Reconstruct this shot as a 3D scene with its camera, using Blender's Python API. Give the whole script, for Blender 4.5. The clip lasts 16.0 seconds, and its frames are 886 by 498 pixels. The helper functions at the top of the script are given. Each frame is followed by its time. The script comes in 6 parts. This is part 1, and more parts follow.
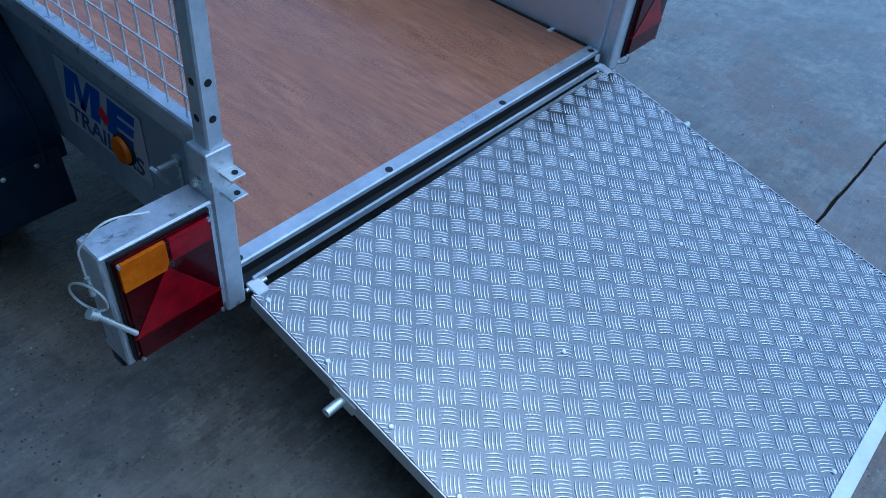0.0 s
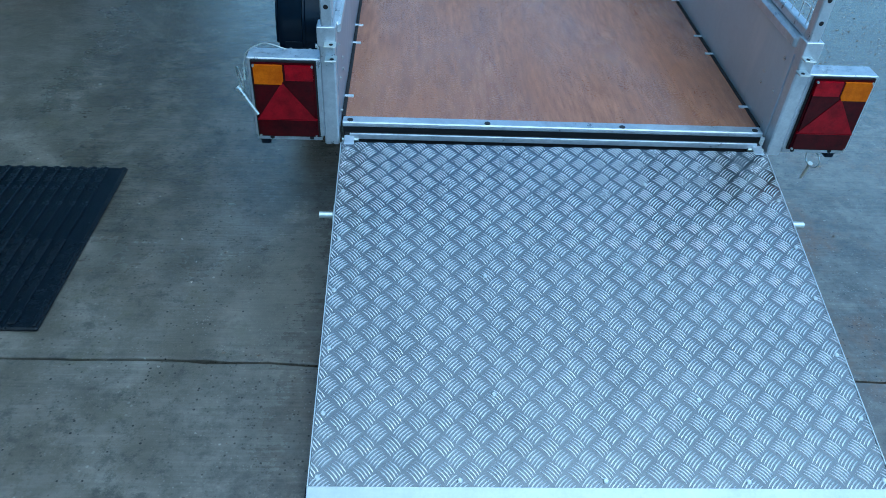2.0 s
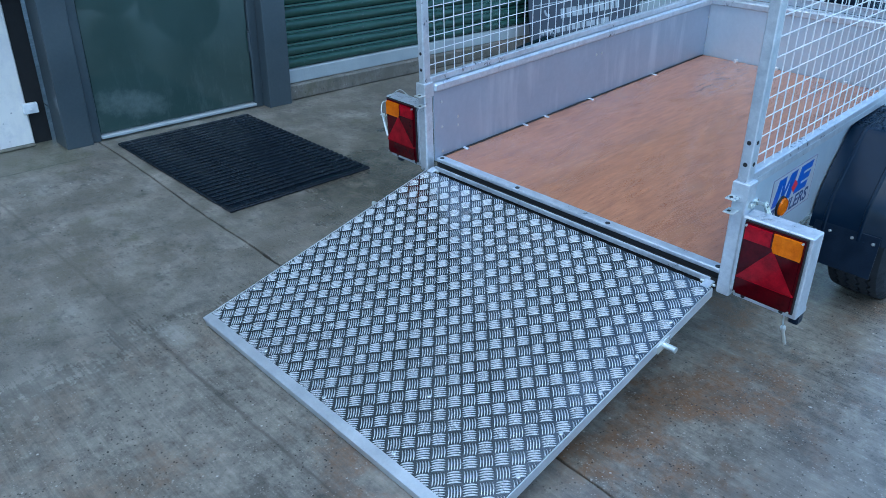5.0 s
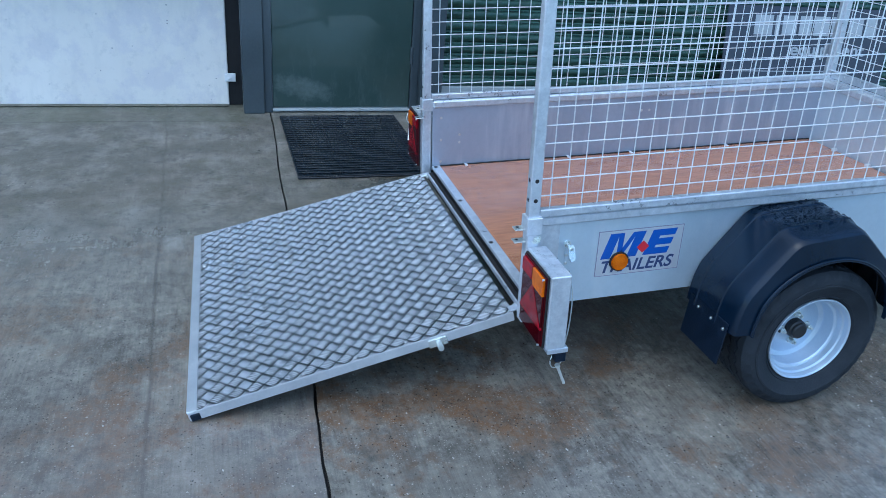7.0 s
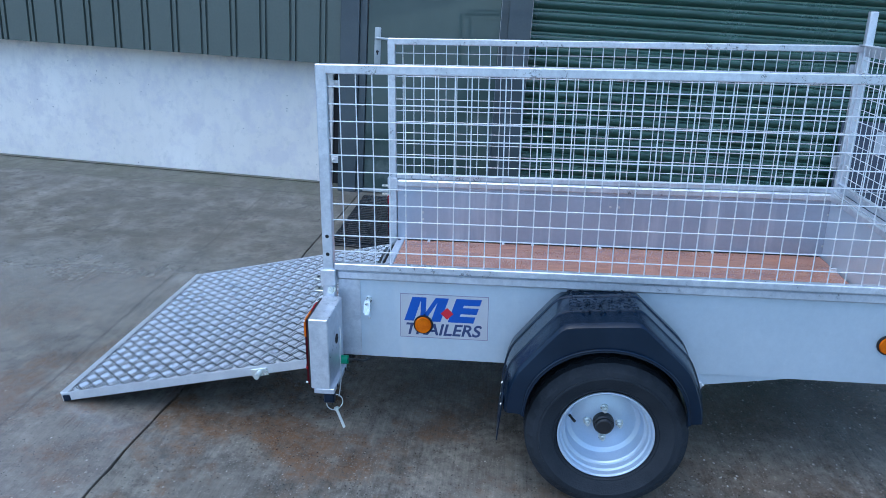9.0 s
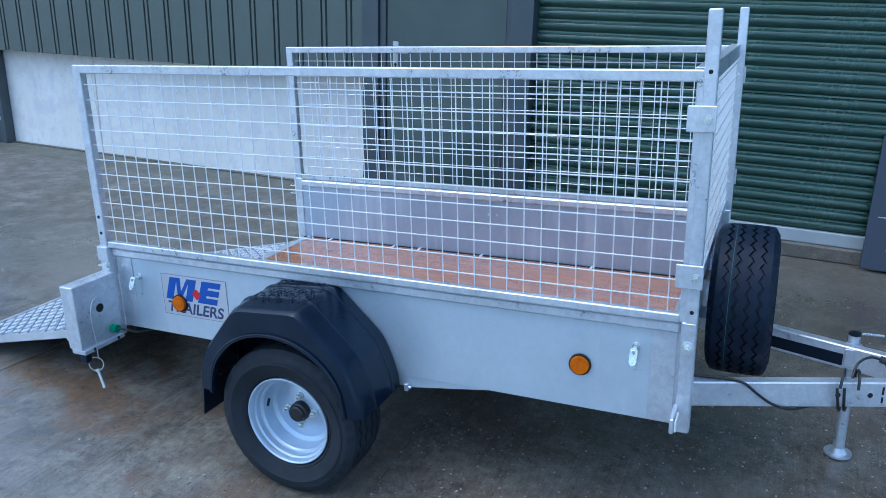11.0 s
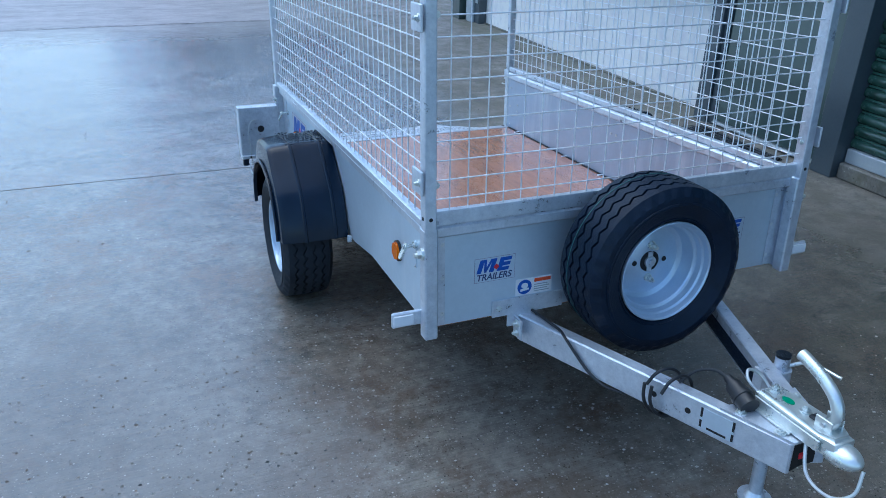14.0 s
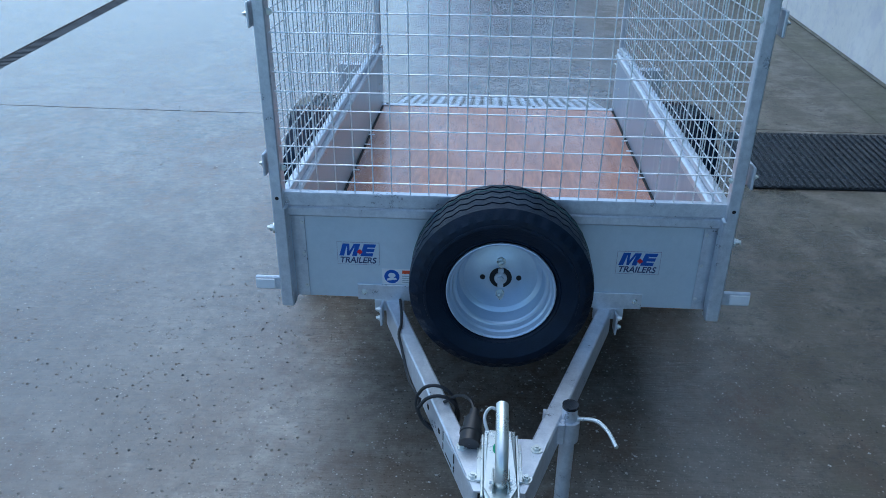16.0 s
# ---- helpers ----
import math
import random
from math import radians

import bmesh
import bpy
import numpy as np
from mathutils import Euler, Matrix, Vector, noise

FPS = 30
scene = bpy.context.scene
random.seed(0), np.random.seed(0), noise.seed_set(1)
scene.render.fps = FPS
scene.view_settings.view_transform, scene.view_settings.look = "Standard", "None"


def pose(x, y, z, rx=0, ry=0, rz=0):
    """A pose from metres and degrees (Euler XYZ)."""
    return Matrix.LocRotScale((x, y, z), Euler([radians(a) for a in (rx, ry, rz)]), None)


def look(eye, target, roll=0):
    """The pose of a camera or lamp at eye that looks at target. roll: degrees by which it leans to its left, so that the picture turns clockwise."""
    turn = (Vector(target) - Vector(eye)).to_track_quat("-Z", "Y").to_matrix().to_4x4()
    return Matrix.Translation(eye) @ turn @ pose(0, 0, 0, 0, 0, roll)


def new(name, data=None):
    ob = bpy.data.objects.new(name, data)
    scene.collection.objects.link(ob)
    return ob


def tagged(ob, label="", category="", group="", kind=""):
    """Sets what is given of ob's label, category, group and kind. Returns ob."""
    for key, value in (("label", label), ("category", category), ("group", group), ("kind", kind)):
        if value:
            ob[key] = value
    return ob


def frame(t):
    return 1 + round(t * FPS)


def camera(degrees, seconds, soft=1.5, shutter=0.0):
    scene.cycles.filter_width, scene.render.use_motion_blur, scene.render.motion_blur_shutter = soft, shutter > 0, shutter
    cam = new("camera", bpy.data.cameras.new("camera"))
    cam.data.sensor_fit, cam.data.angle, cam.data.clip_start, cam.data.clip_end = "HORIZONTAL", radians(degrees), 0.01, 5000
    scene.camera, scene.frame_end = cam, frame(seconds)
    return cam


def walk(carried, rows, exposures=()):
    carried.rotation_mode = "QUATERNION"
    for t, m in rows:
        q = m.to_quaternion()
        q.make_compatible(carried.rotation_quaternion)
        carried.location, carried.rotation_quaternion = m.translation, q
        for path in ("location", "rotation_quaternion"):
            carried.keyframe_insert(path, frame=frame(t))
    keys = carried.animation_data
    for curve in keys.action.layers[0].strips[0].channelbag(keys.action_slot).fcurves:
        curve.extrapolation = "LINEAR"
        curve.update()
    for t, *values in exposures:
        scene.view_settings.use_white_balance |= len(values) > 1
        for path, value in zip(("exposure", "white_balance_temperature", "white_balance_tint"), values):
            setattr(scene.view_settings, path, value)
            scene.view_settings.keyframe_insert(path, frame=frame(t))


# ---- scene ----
cam = camera(60.3, 16.0, soft=0.85)
PATH = [
    (0, (-1.139, -0.891, 1.288), (0.027, 0.037, -0.046), 4.3),
    (0.5, (-0.987, -1.183, 1.311), (-0.139, 0.074, 0.007), 3.9),
    (1, (-0.885, -1.469, 1.322), (-0.257, -0.022, 0.093), 5.0),
    (1.5, (-0.671, -1.697, 1.327), (-0.275, -0.153, 0.12), 5.0),
    (2, (-0.415, -1.927, 1.354), (-0.323, -0.334, 0.148), 3.1),
    (2.5, (-0.135, -2.119, 1.396), (-0.306, -0.527, 0.197), 2.8),
    (3, (0.216, -2.141, 1.397), (-0.289, -0.56, 0.282), 0.3),
    (3.5, (0.507, -2.137, 1.387), (-0.236, -0.599, 0.346), 0.1),
    (3.7, (0.623, -2.135, 1.384), (-0.201, -0.62, 0.371), 0.3),
    (5.8, (1.883, -1.55, 1.408), (0.376, -0.585, 0.513), 2.5),
    (6, (1.979, -1.436, 1.424), (0.425, -0.55, 0.531), 3.1),
    (6.5, (2.239, -1.169, 1.437), (0.6, -0.446, 0.547), 4.6),
    (7, (2.5, -0.866, 1.478), (0.779, -0.335, 0.61), 4.6),
    (7.5, (2.713, -0.515, 1.512), (0.897, -0.235, 0.722), 2.7),
    (8, (2.894, -0.248, 1.511), (1.03, -0.165, 0.79), 1.8),
    (8.5, (2.936, 0.102, 1.51), (1.053, 0.051, 0.837), 2.9),
    (9, (2.9, 0.519, 1.518), (1.017, 0.367, 0.862), 3.8),
    (9.5, (2.881, 0.925, 1.519), (1.003, 0.684, 0.875), 3.7),
    (10, (2.756, 1.37, 1.519), (0.896, 1.009, 0.882), 2.9),
    (10.2, (2.725, 1.534, 1.542), (0.878, 1.105, 0.905), 2.8),
    (12.3, (2.158, 2.993, 1.489), (0.749, 1.744, 0.817), -0.2),
    (12.5, (2.065, 3.11, 1.484), (0.726, 1.795, 0.793), -0.2),
    (13, (1.829, 3.373, 1.484), (0.685, 1.897, 0.767), 0.0),
    (13.5, (1.625, 3.574, 1.502), (0.739, 1.969, 0.703), 0.7),
    (14, (1.292, 3.705, 1.558), (0.599, 2.045, 0.685), 1.7),
    (14.5, (0.991, 3.782, 1.644), (0.499, 2.111, 0.66), 2.6),
    (15, (0.706, 3.848, 1.703), (0.419, 2.149, 0.687), 1.9),
    (15.5, (0.349, 3.854, 1.735), (0.271, 2.11, 0.759), 1.2),
    (16, (0.054, 3.921, 1.729), (0.156, 2.199, 0.717), 0.2),
]
walk(cam, [(t, look(eye, target, roll)) for t, eye, target, roll in PATH],
     [(0.0, 0.22, 4430, -3), (1.0, 0.33, 4430, 3), (1.5, 0.42, 4450, 3), (2.0, 0.54, 4550, -17), (2.5, 0.65, 4640, -18), (3.5, 0.82, 4780, -11), (7.0, 0.98, 5150, -2), (8.5, 0.98, 5220, 3), (10.0, 0.92, 5130, 2), (13.0, 1.02, 5200, 0), (14.0, 0.84, 5160, 0), (16.0, 0.53, 5150, -2)])

# ---- world and light ----
world = bpy.data.worlds.new("overcast")
scene.world = world
world.use_nodes = True
wn = world.node_tree
for n in list(wn.nodes):
    wn.nodes.remove(n)
SUN_EL, SUN_AZ = 68.0, 146.0      # degrees; the azimuth is clockwise from +y
sky = wn.nodes.new("ShaderNodeTexSky")
sky.sky_type, sky.sun_disc = "NISHITA", False
sky.sun_elevation, sky.sun_rotation = radians(SUN_EL), radians(SUN_AZ)
sky.air_density, sky.dust_density, sky.ozone_density = 1.0, 2.0, 2.0
wbg, wout = wn.nodes.new("ShaderNodeBackground"), wn.nodes.new("ShaderNodeOutputWorld")
wbg.inputs["Strength"].default_value = 0.15
wn.links.new(sky.outputs[0], wbg.inputs[0])
wn.links.new(wbg.outputs[0], wout.inputs[0])
sun = new("sun", bpy.data.lights.new("sun", "SUN"))
sun.data.energy, sun.data.angle, sun.data.color = 0.5, radians(90), (1.0, 0.97, 0.93)
sun.matrix_basis = look((0, 0, 0), (-math.sin(radians(SUN_AZ)) * math.cos(radians(SUN_EL)),
                                    -math.cos(radians(SUN_AZ)) * math.cos(radians(SUN_EL)), -math.sin(radians(SUN_EL))))


# ---- materials ----
class Nodes:
    """A small builder for node materials on object coordinates."""

    def __init__(self, name):
        self.m = bpy.data.materials.new(name)
        self.m.use_nodes = True
        self.t = self.m.node_tree
        self.b = self.t.nodes["Principled BSDF"]
        self.co = self.t.nodes.new("ShaderNodeTexCoord").outputs["Object"]

    def n(self, kind, **kw):
        node = self.t.nodes.new("ShaderNode" + kind)
        for k, v in kw.items():
            node.inputs[k.replace("_", " ")].default_value = v
        return node

    def link(self, a, b):
        self.t.links.new(a, b)

    def scaled(self, x=1, y=1, z=1, co=None):
        mp = self.n("Mapping")
        mp.inputs["Scale"].default_value = (x, y, z)
        self.link(co or self.co, mp.inputs["Vector"])
        return mp.outputs[0]

    def noise(self, scale, detail=4, rough=0.55, co=None):
        nd = self.n("TexNoise", Scale=scale, Detail=detail, Roughness=rough)
        self.link(co or self.co, nd.inputs["Vector"])
        return nd.outputs["Fac"]

    def voronoi(self, scale, feature="F1", out="Distance", co=None):
        nd = self.n("TexVoronoi", Scale=scale)
        nd.feature = feature
        self.link(co or self.co, nd.inputs["Vector"])
        return nd.outputs[out]

    def span(self, fac, a, b, lo, hi):
        """fac from a..b onto lo..hi, held at the ends."""
        nd = self.n("MapRange", From_Min=a, From_Max=b, To_Min=lo, To_Max=hi)
        self.link(fac, nd.inputs["Value"])
        return nd.outputs[0]

    def mix(self, fac, a, b, how="MIX"):
        nd = self.t.nodes.new("ShaderNodeMix")
        nd.data_type, nd.blend_type = "RGBA", how
        for sock, v in ((nd.inputs[0], fac), (nd.inputs[6], a), (nd.inputs[7], b)):
            if isinstance(v, (int, float)):
                sock.default_value = v
            elif isinstance(v, tuple):
                sock.default_value = (*v, 1)
            else:
                self.link(v, sock)
        return nd.outputs[2]

    def math(self, how, a, b):
        nd = self.t.nodes.new("ShaderNodeMath")
        nd.operation = how
        for sock, v in ((nd.inputs[0], a), (nd.inputs[1], b)):
            if isinstance(v, (int, float)):
                sock.default_value = v
            else:
                self.link(v, sock)
        return nd.outputs[0]

    def put(self, socket, v):
        s = self.b.inputs[socket]
        if isinstance(v, (int, float)):
            s.default_value = v
        elif isinstance(v, tuple):
            s.default_value = (*v, 1)
        else:
            self.link(v, s)

    def bump(self, height, strength, distance=0.002):
        nd = self.n("Bump", Strength=strength, Distance=distance)
        self.link(height, nd.inputs["Height"])
        self.link(nd.outputs[0], self.b.inputs["Normal"])


def surf(name, c1, c2, scale=6, fine=90, r1=0.4, r2=0.6, metal=0.0, bump=0.15, dist=0.001, spec=0.5, coat=0.0):
    s = Nodes(name)
    big, small = s.noise(scale, 5), s.noise(fine, 3)
    both = s.math("ADD", s.math("MULTIPLY", big, 0.7), s.math("MULTIPLY", small, 0.3))
    s.put("Base Color", s.mix(s.span(both, 0.35, 0.65, 0, 1), c1, c2))
    s.put("Roughness", s.span(both, 0.35, 0.65, r1, r2))
    s.put("Metallic", metal)
    s.put("Specular IOR Level", spec)
    s.put("Coat Weight", coat)
    if bump:
        s.bump(small, bump, dist)
    return s.m


def galvanised(name, lo, hi, spangle=45, r1=0.34, r2=0.5, metal=0.85):
    s = Nodes(name)
    cell = s.voronoi(spangle, out="Color")
    big = s.noise(5, 6)
    fac = s.math("ADD", s.math("MULTIPLY", s.span(cell, 0, 1, 0, 1), 0.2), s.math("ADD", s.math("MULTIPLY", s.span(big, 0.35, 0.65, 0, 1), 0.4), s.math("MULTIPLY", s.span(s.noise(46, 6, 0.75), 0.36, 0.64, 0, 1), 0.4)))
    streak = s.noise(14, 4, co=s.scaled(1, 1, 0.12))
    s.put("Base Color", s.mix(s.span(streak, 0.56, 0.74, 0, 0.35), s.mix(fac, lo, hi), (0.80, 0.83, 0.86)))
    s.put("Roughness", s.span(fac, 0.15, 0.85, r1, r2))
    s.put("Metallic", metal)
    s.bump(s.noise(140, 2), 0.06, 0.001)
    return s.m


M_GALV = galvanised("galvanised_steel", (0.44, 0.47, 0.52), (0.80, 0.83, 0.87), 55, 0.26, 0.46, 0.6)
M_SHEET = galvanised("galvanised_sheet", (0.58, 0.66, 0.73), (0.68, 0.76, 0.83), 22, 0.36, 0.48, 0.62)
# darker copy of the sheet: the left panel's dimmer light is in its colour
M_SHEET_DIM = galvanised("galvanised_sheet_dimmed", (0.38, 0.43, 0.52), (0.47, 0.52, 0.61), 18, 0.36, 0.48, 0.62)
M_WIRE = galvanised("galvanised_wire", (0.80, 0.82, 0.84), (0.92, 0.93, 0.94), 60, 0.30, 0.45, 0.55)
M_BOLT = surf("zinc_plated_bolt", (0.6, 0.62, 0.62), (0.75, 0.76, 0.75), 40, 200, 0.25, 0.4, 0.9, 0.05)
M_ZINC = surf("bright_zinc", (0.62, 0.66, 0.64), (0.78, 0.8, 0.76), 14, 120, 0.22, 0.4, 0.75, 0.05)
M_PLATE = surf("aluminium_tread_plate", (0.195, 0.208, 0.222), (0.245, 0.258, 0.272), 7, 160, 0.19, 0.27, 0.97, 0.06, 0.0006)
# same aluminium as the plate, but the bars' highlights are in this paler colour
M_TREADBAR = surf("glint_pale_tread_bars", (0.78, 0.79, 0.80), (0.88, 0.88, 0.89), 9, 160, 0.24, 0.34, 0.62, 0.04, 0.0005)
M_ALU = surf("aluminium_edge", (0.60, 0.63, 0.67), (0.78, 0.80, 0.83), 9, 140, 0.34, 0.48, 0.75, 0.06)
M_RIM = surf("silver_blue_rim_paint", (0.46, 0.54, 0.64), (0.54, 0.62, 0.72), 8, 150, 0.28, 0.4, 0.45, 0.03, coat=0.2)
M_PLASTIC = surf("black_moulded_plastic", (0.004, 0.006, 0.010), (0.008, 0.012, 0.018), 9, 240, 0.16, 0.30, 0, 0.10, 0.0006, spec=0.42)
M_RUBBER = surf("black_rubber", (0.003, 0.008, 0.018), (0.008, 0.016, 0.033), 22, 210, 0.28, 0.55, 0, 0.5, 0.0025, spec=0.22)
M_DUSTY = surf("dusty_road_tyre", (0.009, 0.013, 0.019), (0.029, 0.034, 0.042), 12, 190, 0.55, 0.85, 0, 0.6, 0.003, spec=0.30)
M_BLACK = surf("black_cable_sheath", (0.01, 0.01, 0.011), (0.018, 0.018, 0.02), 20, 200, 0.35, 0.5, 0, 0.05)
# near-black; in holes and gaps it stands for the shade inside
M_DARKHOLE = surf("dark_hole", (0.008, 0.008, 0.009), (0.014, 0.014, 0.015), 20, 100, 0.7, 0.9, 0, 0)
M_REDBODY = surf("red_lens_body", (0.022, 0.0, 0.002), (0.070, 0.0, 0.003), 22, 150, 0.05, 0.12, 0, 0.10, spec=0.25)
M_REDBRIGHT = surf("bright_red_lens", (0.16, 0.0, 0.006), (0.40, 0.0, 0.01), 34, 220, 0.06, 0.14, 0, 0.35, 0.001, spec=0.25)
M_REDREFL = surf("red_triangle_reflector", (0.15, 0.001, 0.006), (0.33, 0.002, 0.012), 26, 260, 0.08, 0.16, 0, 0.3, 0.001, spec=0.25)
M_AMBER = surf("amber_lens", (0.48, 0.085, 0.0), (0.72, 0.17, 0.0), 30, 220, 0.08, 0.16, 0, 0.3, 0.001, spec=0.15)
M_WHITE = surf("white_sticker", (0.74, 0.75, 0.76), (0.8, 0.8, 0.8), 20, 150, 0.35, 0.45, 0, 0.02)
M_DECAL = surf("pale_decal_ground", (0.62, 0.63, 0.66), (0.67, 0.68, 0.71), 15, 150, 0.38, 0.46, 0.55, 0.02)
M_BORDER = surf("mauve_decal_border", (0.28, 0.26, 0.36), (0.33, 0.31, 0.42), 20, 150, 0.4, 0.5, 0, 0)
M_BLUE = surf("logo_blue", (0.012, 0.075, 0.36), (0.018, 0.09, 0.42), 20, 160, 0.3, 0.4, 0, 0.02)
M_NAVY = surf("logo_navy", (0.03, 0.05, 0.14), (0.04, 0.06, 0.16), 20, 160, 0.35, 0.45, 0, 0)
M_RED = surf("logo_red", (0.55, 0.015, 0.03), (0.62, 0.02, 0.035), 20, 160, 0.35, 0.45, 0, 0)
M_ORANGE = surf("label_orange_red", (0.6, 0.07, 0.02), (0.66, 0.09, 0.025), 20, 160, 0.4, 0.5, 0, 0)
M_GREEN = surf("green_plastic", (0.01, 0.22, 0.10), (0.015, 0.28, 0.13), 20, 160, 0.3, 0.45, 0, 0.02)
M_STRIPE = surf("faded_green_tread_line", (0.03, 0.10, 0.09), (0.05, 0.16, 0.14), 60, 220, 0.5, 0.7, 0, 0.1)
M_CABLE = surf("clear_sheathed_steel_cable", (0.5, 0.52, 0.52), (0.62, 0.64, 0.63), 30, 200, 0.3, 0.45, 0.5, 0.05)
M_JAMB = surf("dark_grey_steel_paint", (0.040, 0.054, 0.064), (0.060, 0.076, 0.086), 3, 70, 0.3, 0.42, 0, 0.1, coat=0.4)
M_CLAD = surf("dark_green_cladding", (0.085, 0.105, 0.092), (0.110, 0.132, 0.115), 1.4, 60, 0.35, 0.5, 0, 0.05)
M_SLAT = surf("green_shutter_slat", (0.050, 0.122, 0.090), (0.070, 0.152, 0.114), 2.5, 60, 0.18, 0.3, 0, 0.05, coat=1.0)
M_RAIL = surf("pale_shutter_rail", (0.36, 0.39, 0.40), (0.45, 0.48, 0.48), 5, 90, 0.4, 0.55, 0.2, 0.08)
M_BACK = surf("weathered_black_cladding", (0.012, 0.018, 0.020), (0.024, 0.032, 0.034), 0.8, 20, 0.5, 0.7, 0, 0.1)
M_SIGN = surf("slate_grey_sign_face", (0.035, 0.042, 0.062), (0.045, 0.052, 0.075), 4, 90, 0.35, 0.5, 0, 0.02)
M_SIGNPAINT = surf("dulled_white_sign_paint", (0.36, 0.38, 0.40), (0.46, 0.48, 0.50), 12, 120, 0.4, 0.55, 0, 0.02)
M_DIGGER = surf("orange_red_machine_paint", (0.72, 0.035, 0.010), (0.82, 0.050, 0.014), 3, 70, 0.3, 0.45, 0, 0.05)
M_MACHINE = surf("dark_machine_steel", (0.018, 0.02, 0.023), (0.04, 0.042, 0.045), 6, 80, 0.5, 0.7, 0.3, 0.2)
M_COUNTER = surf("dark_grey_casting", (0.045, 0.048, 0.055), (0.07, 0.073, 0.08), 5, 80, 0.45, 0.6, 0, 0.1)
M_YELLOW = surf("yellow_label", (0.7, 0.42, 0.02), (0.78, 0.5, 0.03), 20, 90, 0.4, 0.5, 0, 0)
M_PALE = surf("pale_machine_paint", (0.66, 0.67, 0.69), (0.74, 0.75, 0.76), 4, 80, 0.35, 0.5, 0, 0.05)


def door_paint():
    """Dark green gloss with a chalky scuff low on the leaf."""
    s = Nodes("dark_green_door_paint")
    sep = s.n("SeparateXYZ")
    s.link(s.co, sep.inputs[0])
    col = s.mix(s.span(s.noise(2.2, 5), 0.35, 0.65, 0, 1), (0.028, 0.052, 0.045), (0.042, 0.070, 0.062))
    dy, dz = s.math("MULTIPLY", s.math("ADD", sep.outputs[1], 0.36), 5.0), s.math("MULTIPLY", s.math("SUBTRACT", s.math("ADD", sep.outputs[2], s.math("MULTIPLY", sep.outputs[1], 0.22)), 0.085), 13.0)
    away = s.math("ADD", s.math("ADD", s.math("MULTIPLY", dy, dy), s.math("MULTIPLY", dz, dz)), s.math("MULTIPLY", s.math("SUBTRACT", s.noise(19, 8, 0.75), 0.5), 4.0))
    chalk = s.span(away, -0.2, 1.3, 0.55, 0)
    dust = s.math("MULTIPLY", s.span(s.noise(7, 8, 0.75, co=s.scaled(1, 2, 0.6)), 0.52, 0.68, 0, 0.3), s.span(sep.outputs[2], 0.05, 0.5, 1, 0.1))
    s.put("Base Color", s.mix(s.math("MAXIMUM", chalk, dust), col, (0.17, 0.20, 0.19)))
    s.put("Roughness", s.span(s.noise(60, 3), 0.35, 0.65, 0.28, 0.40))
    s.put("Coat Weight", s.span(chalk, 0, 0.5, 1.0, 0.3))
    s.bump(s.noise(60, 3), 0.08, 0.001)
    return s.m


